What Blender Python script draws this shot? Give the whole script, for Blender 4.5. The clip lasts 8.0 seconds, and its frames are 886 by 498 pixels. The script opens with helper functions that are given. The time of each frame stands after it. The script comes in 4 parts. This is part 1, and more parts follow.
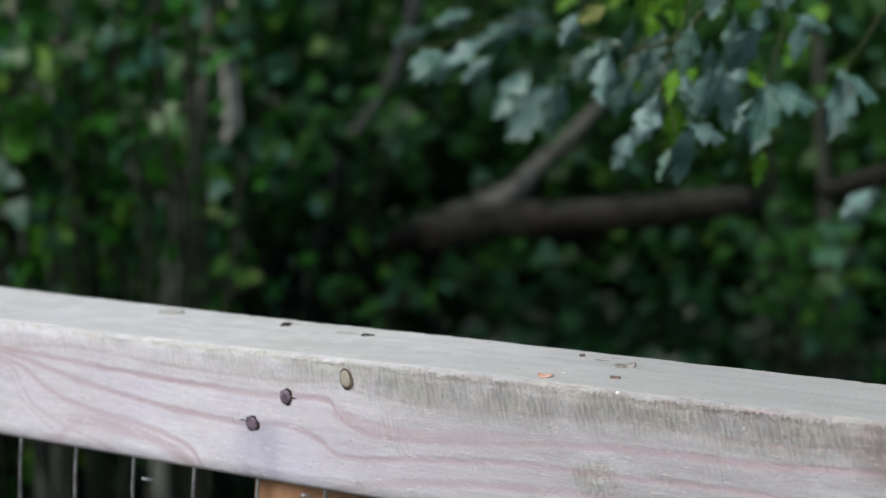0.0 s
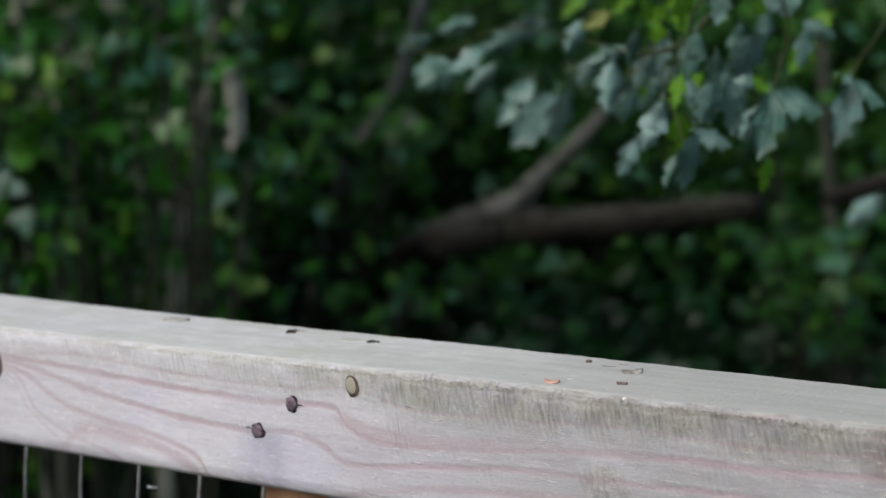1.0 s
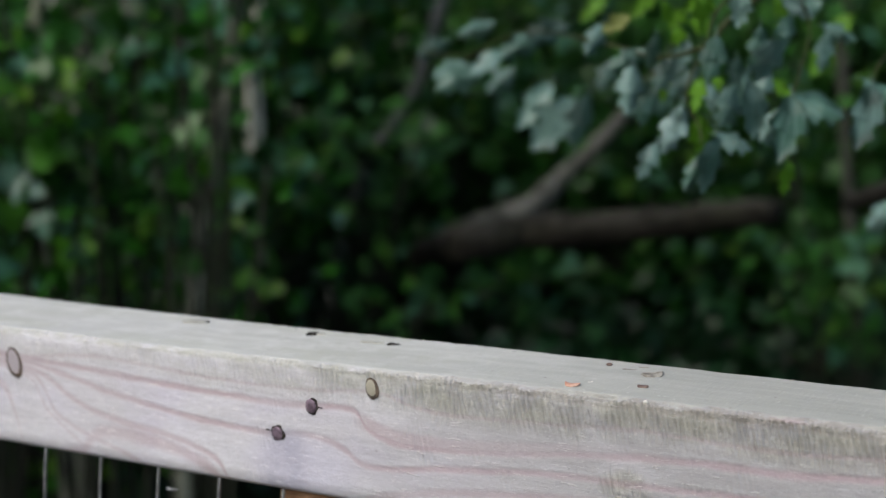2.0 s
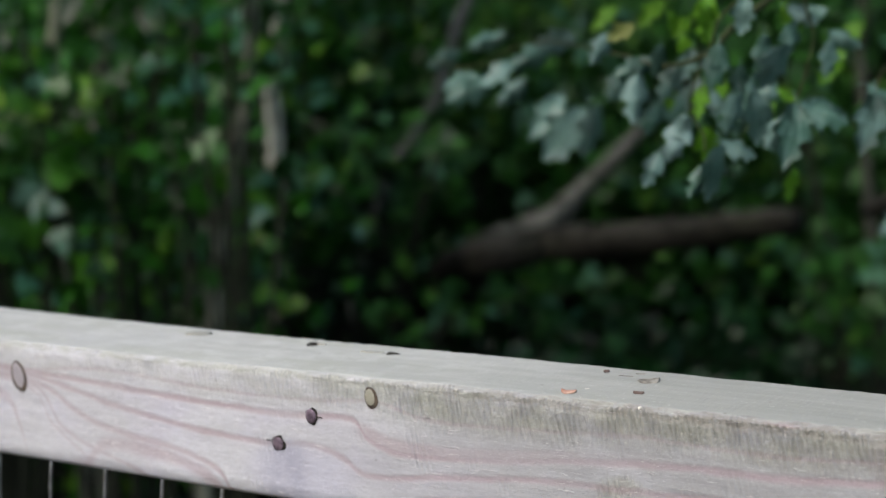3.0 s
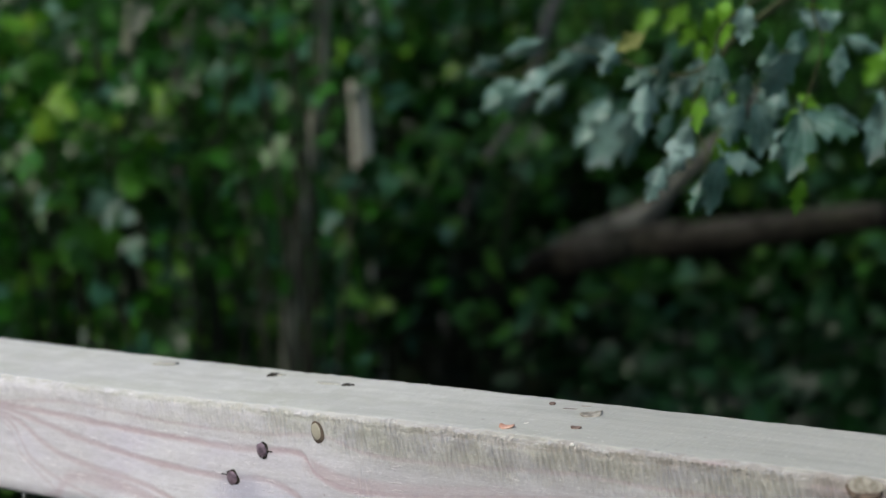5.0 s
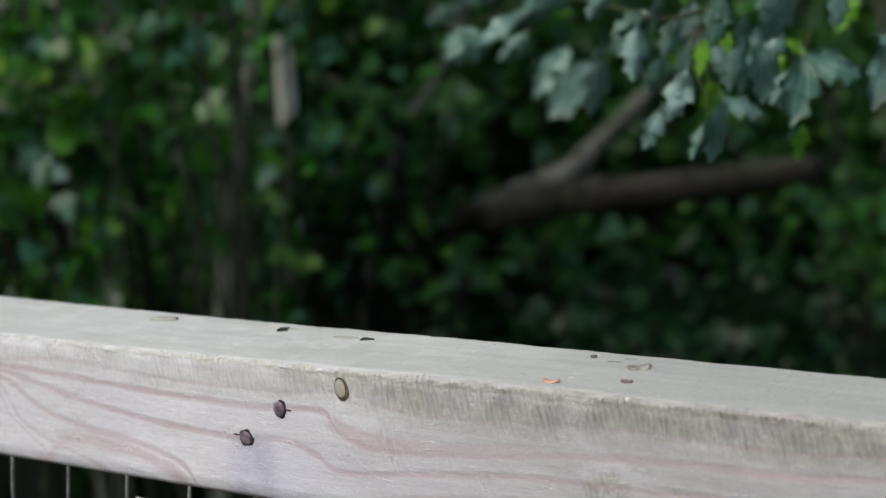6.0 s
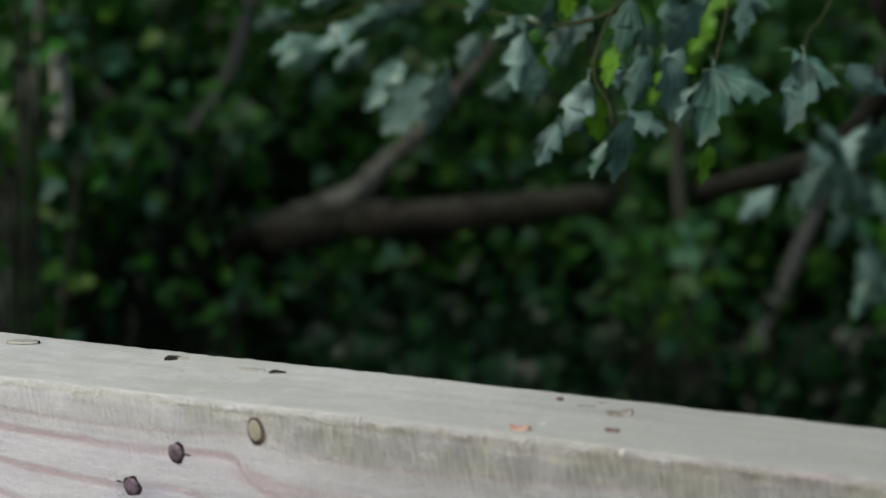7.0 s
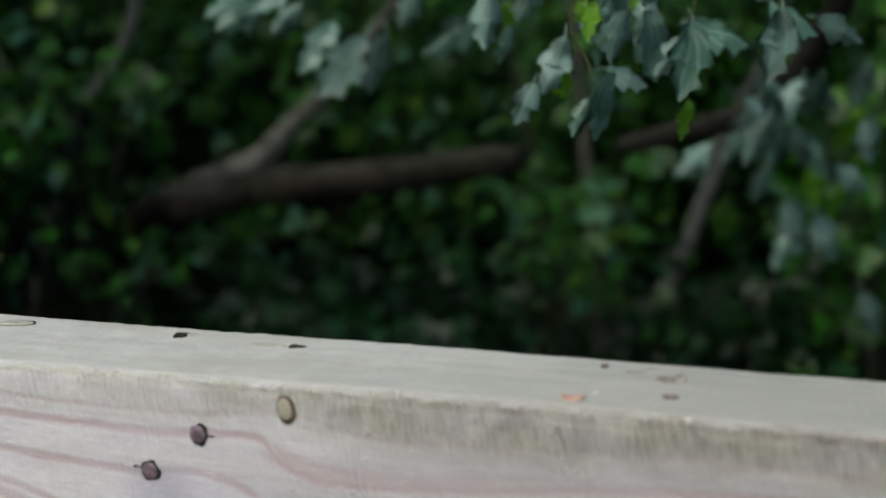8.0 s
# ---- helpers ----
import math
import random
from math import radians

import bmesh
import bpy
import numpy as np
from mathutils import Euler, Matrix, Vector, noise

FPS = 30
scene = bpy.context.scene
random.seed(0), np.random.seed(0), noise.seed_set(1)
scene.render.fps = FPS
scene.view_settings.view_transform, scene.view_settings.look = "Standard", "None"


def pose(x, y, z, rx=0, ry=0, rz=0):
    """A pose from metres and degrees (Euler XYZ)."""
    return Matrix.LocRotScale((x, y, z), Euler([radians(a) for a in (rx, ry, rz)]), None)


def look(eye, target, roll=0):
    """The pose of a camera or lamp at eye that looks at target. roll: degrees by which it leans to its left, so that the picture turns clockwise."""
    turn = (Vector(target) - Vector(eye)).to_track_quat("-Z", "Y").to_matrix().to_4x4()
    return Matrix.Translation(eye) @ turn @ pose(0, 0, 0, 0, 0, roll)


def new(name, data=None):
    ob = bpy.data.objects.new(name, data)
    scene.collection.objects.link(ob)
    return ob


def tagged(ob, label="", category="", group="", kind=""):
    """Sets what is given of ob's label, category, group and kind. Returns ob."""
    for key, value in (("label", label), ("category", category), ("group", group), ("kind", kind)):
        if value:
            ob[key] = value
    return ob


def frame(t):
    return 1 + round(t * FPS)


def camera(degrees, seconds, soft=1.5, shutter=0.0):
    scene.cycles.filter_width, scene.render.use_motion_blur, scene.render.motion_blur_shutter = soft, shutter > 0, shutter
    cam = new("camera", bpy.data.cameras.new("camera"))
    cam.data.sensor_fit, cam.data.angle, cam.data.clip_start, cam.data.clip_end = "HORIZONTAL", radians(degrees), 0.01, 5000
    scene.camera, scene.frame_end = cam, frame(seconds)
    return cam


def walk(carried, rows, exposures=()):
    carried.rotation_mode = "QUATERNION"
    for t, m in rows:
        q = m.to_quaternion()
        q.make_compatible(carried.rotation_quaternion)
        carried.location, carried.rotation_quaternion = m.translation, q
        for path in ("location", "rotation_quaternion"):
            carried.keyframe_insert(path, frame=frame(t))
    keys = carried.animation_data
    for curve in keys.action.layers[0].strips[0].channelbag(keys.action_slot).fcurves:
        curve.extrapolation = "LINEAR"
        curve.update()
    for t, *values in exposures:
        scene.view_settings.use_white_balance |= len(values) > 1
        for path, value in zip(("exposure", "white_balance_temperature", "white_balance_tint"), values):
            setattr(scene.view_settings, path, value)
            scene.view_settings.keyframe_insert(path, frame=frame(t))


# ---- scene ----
RAIL_H = 1.10                       # height of the rail's top above the deck
SLOPE = pose(0, 0, RAIL_H, 0, -6, 0) @ pose(0, 0, -RAIL_H)   # the fence runs gently downhill
cam = camera(24.0, 8.0, soft=1.4)
PATH = [
    (0, (0.6307, -0.7892, 1.3338), (-0.5283, 0.6820, 1.0140), -3.19),
    (0.5, (0.6291, -0.7866, 1.3326), (-0.5314, 0.6844, 1.0173), -3.25),
    (1, (0.6284, -0.7869, 1.3324), (-0.5346, 0.6827, 1.0199), -3.39),
    (1.5, (0.6259, -0.7863, 1.3311), (-0.5449, 0.6776, 1.0207), -3.40),
    (2, (0.6266, -0.7869, 1.3316), (-0.5493, 0.6733, 1.0235), -3.34),
    (2.2, (0.6274, -0.7811, 1.3310), (-0.5533, 0.6766, 1.0289), -3.65),
    (3.3, (0.6473, -0.7803, 1.3281), (-0.5484, 0.6666, 1.0337), -4.08),
    (3.5, (0.6547, -0.7732, 1.3283), (-0.5393, 0.6749, 1.0328), -4.08),
    (3.7, (0.6720, -0.7650, 1.3296), (-0.5365, 0.6699, 1.0284), -4.03),
    (4, (0.6853, -0.7519, 1.3308), (-0.5511, 0.6605, 1.0367), -4.23),
    (4.2, (0.6914, -0.7503, 1.3324), (-0.5589, 0.6496, 1.0379), -4.26),
    (5.3, (0.6925, -0.6922, 1.3359), (-0.5890, 0.6804, 1.0465), -5.68),
    (5.5, (0.6731, -0.6973, 1.3343), (-0.5665, 0.7109, 1.0337), -6.01),
    (6, (0.6096, -0.7012, 1.3267), (-0.6027, 0.7227, 0.9908), -5.37),
    (6.5, (0.5242, -0.6676, 1.3068), (-0.6194, 0.8083, 0.9549), -3.97),
    (6.7, (0.4929, -0.6537, 1.3040), (-0.6102, 0.8559, 0.9664), -2.98),
    (7, (0.4550, -0.6372, 1.3041), (-0.5747, 0.9254, 0.9754), -2.60),
    (7.3, (0.4247, -0.6391, 1.3068), (-0.5683, 0.9403, 0.9473), -3.54),
    (7.5, (0.4001, -0.6578, 1.3078), (-0.5312, 0.9631, 0.9677), -3.36),
    (7.6, (0.4032, -0.6476, 1.3145), (-0.5437, 0.9597, 0.9539), -4.37),
    (8, (0.3871, -0.6374, 1.3020), (-0.5522, 0.9727, 0.9340), -3.63),
]
walk(cam, [(t, SLOPE @ look(eye, target, roll)) for t, eye, target, roll in PATH],
     exposures=[(0, 0.61, 6350, 10), (0.4, 0.48, 6400, 10), (2, 0.45, 6480, 9), (3.4, 0.50, 6520, 8), (6, 0.50, 6560, 6), (6.5, 0.44, 6600, 5), (7, 0.25, 6720, 4), (7.5, 0.18, 6760, 4), (8, 0.26, 6760, 4)])

# depth of field of the lens, focused on the rail
cam.data.dof.use_dof = True
cam.data.dof.focus_distance = 0.99
cam.data.dof.aperture_fstop = 9.8

# ---- light: overcast sky, high soft sun behind the camera ----
world = bpy.data.worlds.new("sky")
scene.world = world
world.use_nodes = True
wn = world.node_tree
sky = wn.nodes.new("ShaderNodeTexSky")
sky.sky_type = "NISHITA"
sky.sun_disc = False
sky.sun_elevation = radians(47)
sky.sun_rotation = radians(196)
sky.air_density, sky.dust_density = 1.0, 3.0
wn.links.new(sky.outputs[0], wn.nodes["Background"].inputs[0])
wn.nodes["Background"].inputs[1].default_value = 0.13
sun = new("sun", bpy.data.lights.new("sun", "SUN"))
sun.data.energy = 1.15
sun.data.angle = radians(35)
sun.data.color = (1.0, 0.97, 0.92)
sun.matrix_world = look((-1.0, -3.4, 4.8), (0, 0, 1.0))


# ---- material helpers ----
class Nodes:
    """A small wrapper to write node materials line by line."""

    def __init__(self, name):
        self.mat = bpy.data.materials.new(name)
        self.mat.use_nodes = True
        self.tree = self.mat.node_tree
        self.bsdf = self.tree.nodes["Principled BSDF"]

    def add(self, kind, **inputs):
        n = self.tree.nodes.new(kind)
        for key, value in inputs.items():
            self.put(n, key.replace("_", " "), value)
        return n

    def put(self, n, key, value):
        if isinstance(value, bpy.types.NodeSocket):
            self.tree.links.new(value, n.inputs[key])
        else:
            n.inputs[key].default_value = value

    def math(self, op, a, b=0.0, c=0.0):
        n = self.tree.nodes.new("ShaderNodeMath")
        n.operation = op
        for i, v in enumerate((a, b, c)):
            self.put(n, i, v)
        return n.outputs[0]

    def mix(self, fac, a, b):
        n = self.tree.nodes.new("ShaderNodeMix")
        n.data_type = "RGBA"
        for i, v in ((0, fac), (6, a), (7, b)):
            if not isinstance(v, (bpy.types.NodeSocket, float, int)):
                v = (*v, 1.0)[:4]
            self.put(n, i, v)
        return n.outputs[2]

    def noise(self, vec, scale, detail=4.0, rough=0.55):
        n = self.add("ShaderNodeTexNoise", Scale=scale, Detail=detail, Roughness=rough)
        self.put(n, "Vector", vec)
        return n.outputs[0]

    def ramp(self, v, lo, hi):
        n = self.tree.nodes.new("ShaderNodeMapRange")
        n.interpolation_type = "SMOOTHSTEP"
        self.put(n, 0, v), self.put(n, 1, lo), self.put(n, 2, hi)
        return n.outputs[0]

    def stretch(self, vec, scale):
        n = self.tree.nodes.new("ShaderNodeVectorMath")
        n.operation = "MULTIPLY"
        self.put(n, 0, vec), self.put(n, 1, scale)
        return n.outputs[0]

    def bump(self, height, distance, strength=1.0):
        n = self.add("ShaderNodeBump", Height=height, Distance=distance, Strength=strength)
        self.put(self.bsdf, "Normal", n.outputs[0])

    def base(self, colour, rough=0.6, spec=0.5):
        self.put(self.bsdf, "Base Color", colour if isinstance(colour, bpy.types.NodeSocket) else (*colour, 1.0))
        self.put(self.bsdf, "Roughness", rough)
        self.put(self.bsdf, "Specular IOR Level", spec)
        return self.mat

    def curve(self, v, points):
        """A smooth line through points whose heights lie between 0 and 0.1."""
        n = self.tree.nodes.new("ShaderNodeFloatCurve")
        c = n.mapping.curves[0]
        c.points[0].location = (points[0][0], points[0][1] * 10)
        c.points[1].location = (points[-1][0], points[-1][1] * 10)
        for px, py in points[1:-1]:
            c.points.new(px, py * 10)
        n.mapping.update()
        self.put(n, 1, v)
        return self.math("MULTIPLY", n.outputs[0], 0.1)

    def coords(self):
        return self.tree.nodes.new("ShaderNodeTexCoord").outputs["Object"]

    def split(self, vec):
        return self.add("ShaderNodeSeparateXYZ", Vector=vec).outputs


def rail_wood():
    """Sawn, pressure-treated softwood, gone pale grey, with pink-brown growth lines that fan out of a knot."""
    m = Nodes("weathered_pine")
    co = m.coords()
    x, y, z = m.split(co)
    w = m.math("SUBTRACT", z, RAIL_H)
    slow = m.noise(m.stretch(co, (9, 9, 22)), 1.0, 2.0)
    wob = m.math("MULTIPLY", m.math("SUBTRACT", slow, 0.5), 0.016)
    fine = m.math("MULTIPLY", m.math("SUBTRACT", m.noise(m.stretch(co, (60, 60, 160)), 1.0, 3.0), 0.5), 0.0022)
    # growth lines: height below the rail's top along its length
    u = m.math("DIVIDE", m.math("ADD", x, 0.4), 0.8)
    sway = m.math("ADD", m.math("MULTIPLY", wob, 0.25), fine)
    breadth = m.math("ADD", 0.7, m.math("MULTIPLY", m.noise(m.stretch(co, (26, 26, 60)), 1.0, 3.0, 0.6), 2.6))

    def growth_line(depth, wide, dark):
        d = m.math("ABSOLUTE", m.math("ADD", m.math("ADD", w, m.curve(u, depth)), sway))
        return m.math("MULTIPLY", m.math("SUBTRACT", 1.0, m.ramp(d, wide * 0.2, m.math("MULTIPLY", breadth, wide))), dark)

    lines = growth_line(((0.02, 0.0165), (0.097, 0.0185), (0.159, 0.0208), (0.223, 0.0224), (0.289, 0.0236), (0.346, 0.0251), (0.406, 0.0232), (0.420, 0.0324), (0.448, 0.0373), (0.478, 0.0373), (0.533, 0.0341), (0.596, 0.0288), (0.655, 0.0266), (0.728, 0.0250), (0.783, 0.0224), (0.98, 0.016)), 0.0016, 0.85)
    lines = m.math("MAXIMUM", lines, growth_line(((0.02, 0.017), (0.091, 0.0207), (0.139, 0.0273), (0.186, 0.0336), (0.243, 0.0386), (0.297, 0.0419), (0.334, 0.0426), (0.370, 0.0402), (0.399, 0.0449), (0.418, 0.0515), (0.478, 0.0476), (0.575, 0.0415), (0.654, 0.0406), (0.72, 0.0395), (0.98, 0.036)), 0.0015, 0.8))
    lines = m.math("MAXIMUM", lines, growth_line(((0.02, 0.020), (0.096, 0.0255), (0.137, 0.0393), (0.184, 0.0487), (0.241, 0.0535), (0.279, 0.0612), (0.291, 0.0729), (0.31, 0.09), (0.98, 0.095)), 0.0017, 0.75))
    lines = m.math("MAXIMUM", lines, growth_line(((0.02, 0.095), (0.14, 0.072), (0.175, 0.0555), (0.225, 0.0575), (0.262, 0.0640), (0.283, 0.0745), (0.30, 0.092), (0.98, 0.095)), 0.0034, 0.75))
    lines = m.math("MAXIMUM", lines, growth_line(((0.02, 0.021), (0.093, 0.0275), (0.117, 0.0495), (0.152, 0.0600), (0.193, 0.0679), (0.21, 0.0743), (0.24, 0.092), (0.98, 0.095)), 0.0014, 0.65))
    lines = m.math("MAXIMUM", lines, growth_line(((0.02, 0.022), (0.089, 0.0294), (0.105, 0.0471), (0.140, 0.0645), (0.151, 0.0699), (0.17, 0.092), (0.98, 0.095)), 0.0012, 0.5))
    lines = m.math("MAXIMUM", lines, growth_line(((0.02, 0.030), (0.058, 0.036), (0.068, 0.048), (0.077, 0.070), (0.085, 0.092), (0.98, 0.095)), 0.0030, 0.5))
    lines = m.math("MAXIMUM", lines, growth_line(((0.08, 0.0195), (0.16, 0.0125), (0.28, 0.0150), (0.38, 0.0150), (0.43, 0.0125), (0.47, 0.0180), (0.53, 0.0175), (0.617, 0.0142), (0.693, 0.0152), (0.783, 0.0131), (0.98, 0.010)), 0.0010, 0.42))
    lines = m.math("MAXIMUM", lines, growth_line(((0.02, 0.095), (0.36, 0.092), (0.40, 0.075), (0.434, 0.0661), (0.50, 0.058), (0.552, 0.0545), (0.65, 0.0510), (0.78, 0.0500), (0.98, 0.046)), 0.0018, 0.65))
    # the uppermost full line is broad and pink behind its bend
    band = m.curve(u, ((0.02, 0.0300), (0.41, 0.0285), (0.44, 0.0335), (0.48, 0.0345), (0.54, 0.0315), (0.60, 0.0272), (0.98, 0.020)))
    band = m.math("SUBTRACT", 1.0, m.ramp(m.math("ABSOLUTE", m.math("ADD", m.math("ADD", w, band), sway)), 0.0018, 0.0056))
    band = m.math("MULTIPLY", band, m.math("MULTIPLY", m.ramp(u, 0.404, 0.424), m.ramp(u, 0.66, 0.52)))
    lines = m.math("MAXIMUM", lines, m.math("MULTIPLY", band, 0.62))
    front = m.ramp(y, 0.0042, 0.0014)
    patch = m.ramp(m.noise(m.stretch(co, (7, 7, 12)), 1.0, 3.0), 0.30, 0.62)
    lines = m.math("MULTIPLY", m.math("MULTIPLY", lines, front), m.math("ADD", 0.45, m.math("MULTIPLY", patch, 0.5)))
    grain = m.noise(m.stretch(co, (22, 260, 210)), 1.0, 5.0, 0.65)
    blot = m.noise(m.stretch(co, (16, 30, 30)), 1.0, 4.0)
    pale = m.mix(grain, (0.44, 0.433, 0.455), (0.64, 0.63, 0.655))
    pale = m.mix(m.ramp(blot, 0.42, 0.72), pale, (0.55, 0.533, 0.60))
    cloud = m.ramp(m.noise(m.stretch(co, (13, 40, 26)), 1.0, 4.0, 0.6), 0.46, 0.66)
    pale = m.mix(m.math("MULTIPLY", cloud, 0.42), pale, (0.70, 0.70, 0.735))
    mottle = m.ramp(m.noise(m.stretch(co, (170, 170, 330)), 1.0, 4.0, 0.7), 0.36, 0.66)
    pale = m.mix(m.math("MULTIPLY", mottle, 0.16), pale, (0.36, 0.35, 0.365))
    # greenish sawn band along the upper edge of the face
    sawn = m.math("MULTIPLY", m.ramp(m.math("ADD", w, wob), -0.026, -0.010), m.math("MULTIPLY", front, m.ramp(m.math("ADD", w, m.math("MULTIPLY", fine, 1.5)), 0.0, -0.0018)))
    sawn = m.math("MULTIPLY", sawn, m.math("ADD", 0.35, m.math("MULTIPLY", m.ramp(x, -0.20, 0.0), 0.65)))
    px = m.math("DIVIDE", m.math("SUBTRACT", x, 0.094), 0.016)
    pz = m.math("DIVIDE", m.math("ADD", w, 0.043), 0.010)
    scuff = m.math("SUBTRACT", 1.0, m.ramp(m.math("ADD", m.math("ADD", m.math("MULTIPLY", px, px), m.math("MULTIPLY", pz, pz)), m.math("MULTIPLY", m.math("SUBTRACT", slow, 0.5), 1.2)), 0.2, 1.2))
    sawn = m.math("MAXIMUM", sawn, m.math("MULTIPLY", m.math("MULTIPLY", scuff, front), 0.8))
    warp = m.math("ADD", x, m.math("MULTIPLY", m.noise(m.stretch(co, (30, 30, 9)), 1.0, 2.0), 0.010))
    ribs = m.math("ADD", 0.5, m.math("MULTIPLY", m.math("SINE", m.math("ADD", m.math("MULTIPLY", warp, 1850.0), m.math("MULTIPLY", w, 260.0))), 0.5))
    ribs = m.math("MULTIPLY", ribs, m.math("MULTIPLY", m.ramp(m.noise(m.stretch(co, (70, 70, 60)), 1.0, 3.0), 0.30, 0.58), m.math("MAXIMUM", sawn, m.math("MULTIPLY", m.ramp(m.noise(m.stretch(co, (24, 24, 36)), 1.0, 2.0), 0.53, 0.68), 0.8))))
    saw = m.ramp(m.noise(m.stretch(co, (300, 60, 85)), 1.0, 4.0, 0.65), 0.25, 0.75)
    saw = m.math("SUBTRACT", saw, m.math("MULTIPLY", ribs, 0.52))
    # greyer wood towards the near end, deepened to paint in the maple's shade
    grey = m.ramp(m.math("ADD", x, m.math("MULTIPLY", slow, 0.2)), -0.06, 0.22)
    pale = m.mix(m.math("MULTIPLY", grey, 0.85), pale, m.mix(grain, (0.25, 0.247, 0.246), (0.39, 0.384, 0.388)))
    smear = m.ramp(m.noise(m.stretch(co, (17, 40, 70)), 1.0, 4.0, 0.6), 0.50, 0.66)
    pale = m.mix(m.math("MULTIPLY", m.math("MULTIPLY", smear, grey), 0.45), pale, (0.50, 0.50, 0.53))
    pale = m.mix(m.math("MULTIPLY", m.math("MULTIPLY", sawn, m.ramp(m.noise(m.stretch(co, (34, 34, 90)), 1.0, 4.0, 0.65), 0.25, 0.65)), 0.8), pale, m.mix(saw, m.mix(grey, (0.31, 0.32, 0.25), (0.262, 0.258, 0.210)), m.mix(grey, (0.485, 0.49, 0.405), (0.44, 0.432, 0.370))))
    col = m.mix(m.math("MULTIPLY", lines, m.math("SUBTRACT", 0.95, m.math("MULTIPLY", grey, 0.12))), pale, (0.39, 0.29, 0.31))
    # darker, pinkish wood round the edge knot
    ex = m.math("DIVIDE", m.math("SUBTRACT", x, 0.257), 0.034)
    ez = m.math("DIVIDE", m.math("ADD", w, 0.012), 0.020)
    halo = m.math("ADD", m.math("MULTIPLY", ex, ex), m.math("MULTIPLY", ez, ez))
    halo = m.math("MULTIPLY", m.math("SUBTRACT", 1.0, m.ramp(m.math("ADD", halo, m.math("MULTIPLY", m.math("SUBTRACT", slow, 0.5), 0.8)), 0.1, 1.2)), front)
    col = m.mix(m.math("MULTIPLY", halo, 0.7), col, m.mix(grain, (0.17, 0.14, 0.135), (0.27, 0.225, 0.215)))
    chips = m.math("MULTIPLY", m.math("MULTIPLY", m.ramp(w, -0.0075, -0.003), m.ramp(m.noise(m.stretch(co, (24, 60, 120)), 1.0, 4.0), 0.50, 0.62)), m.ramp(x, 0.08, 0.16))
    col = m.mix(m.math("MULTIPLY", chips, 0.7), col, (0.37, 0.285, 0.29))
    # torn, darker fibres along the front edge
    edge = m.math("MULTIPLY", m.ramp(w, -0.0062, -0.0030), m.ramp(m.math("ADD", y, m.math("MULTIPLY", fine, 2.5)), 0.0052, 0.0020))
    edge = m.math("MULTIPLY", edge, m.ramp(m.noise(m.stretch(co, (90, 160, 260)), 1.0, 4.0, 0.65), 0.30, 0.62))
    col = m.mix(m.math("MULTIPLY", edge, 0.75), col, m.mix(grey, (0.40, 0.40, 0.345), (0.235, 0.215, 0.185)))
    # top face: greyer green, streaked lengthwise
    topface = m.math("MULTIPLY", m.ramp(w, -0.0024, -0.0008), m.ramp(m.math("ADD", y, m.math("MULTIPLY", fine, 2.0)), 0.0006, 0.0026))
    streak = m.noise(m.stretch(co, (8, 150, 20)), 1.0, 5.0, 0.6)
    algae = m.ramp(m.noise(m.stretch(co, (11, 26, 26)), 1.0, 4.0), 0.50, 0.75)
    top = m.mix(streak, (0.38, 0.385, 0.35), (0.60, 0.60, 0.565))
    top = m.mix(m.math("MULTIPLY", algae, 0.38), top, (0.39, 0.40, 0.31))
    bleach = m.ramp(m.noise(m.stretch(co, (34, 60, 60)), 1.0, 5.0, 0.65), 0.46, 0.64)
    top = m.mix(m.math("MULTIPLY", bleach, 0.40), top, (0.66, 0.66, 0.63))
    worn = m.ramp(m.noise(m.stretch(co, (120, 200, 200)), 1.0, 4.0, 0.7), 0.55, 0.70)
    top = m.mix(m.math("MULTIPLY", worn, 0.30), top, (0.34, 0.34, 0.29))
    # the top face takes the same greyed, shade-darkened end
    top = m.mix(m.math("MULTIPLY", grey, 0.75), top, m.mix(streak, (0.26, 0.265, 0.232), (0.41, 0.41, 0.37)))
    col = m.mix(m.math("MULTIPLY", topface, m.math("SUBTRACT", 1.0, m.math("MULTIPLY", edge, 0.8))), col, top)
    # iron stain that runs down from the lower nail, and a smaller one beside the upper nail
    dx = m.math("ABSOLUTE", m.math("ADD", m.math("ADD", x, 0.125), m.math("MULTIPLY", wob, 0.8)))
    run = m.math("MULTIPLY", m.math("SUBTRACT", 1.0, m.ramp(dx, 0.001, 0.024)), m.ramp(w, -0.034, -0.046))
    run = m.math("MULTIPLY", m.math("MULTIPLY", run, front), m.ramp(m.noise(m.stretch(co, (60, 1, 30)), 1.0, 4.0), 0.15, 0.70))
    col = m.mix(m.math("MULTIPLY", run, 0.9), col, (0.19, 0.185, 0.235))
    # bluish tint of the iron in the wood around
    tx = m.math("DIVIDE", m.math("ADD", x, 0.112), 0.042)
    tz = m.math("DIVIDE", m.math("ADD", w, 0.058), 0.020)
    tint = m.math("SUBTRACT", 1.0, m.ramp(m.math("ADD", m.math("ADD", m.math("MULTIPLY", tx, tx), m.math("MULTIPLY", tz, tz)), m.math("MULTIPLY", m.math("SUBTRACT", blot, 0.5), 1.4)), 0.1, 1.3))
    col = m.mix(m.math("MULTIPLY", m.math("MULTIPLY", tint, front), 0.45), col, (0.50, 0.49, 0.60))
    # pale torn fibres
    fleck = m.ramp(m.noise(m.stretch(co, (330, 330, 620)), 1.0, 4.0, 0.7), 0.60, 0.70)
    col = m.mix(m.math("MULTIPLY", fleck, 0.35), col, (0.72, 0.71, 0.68))
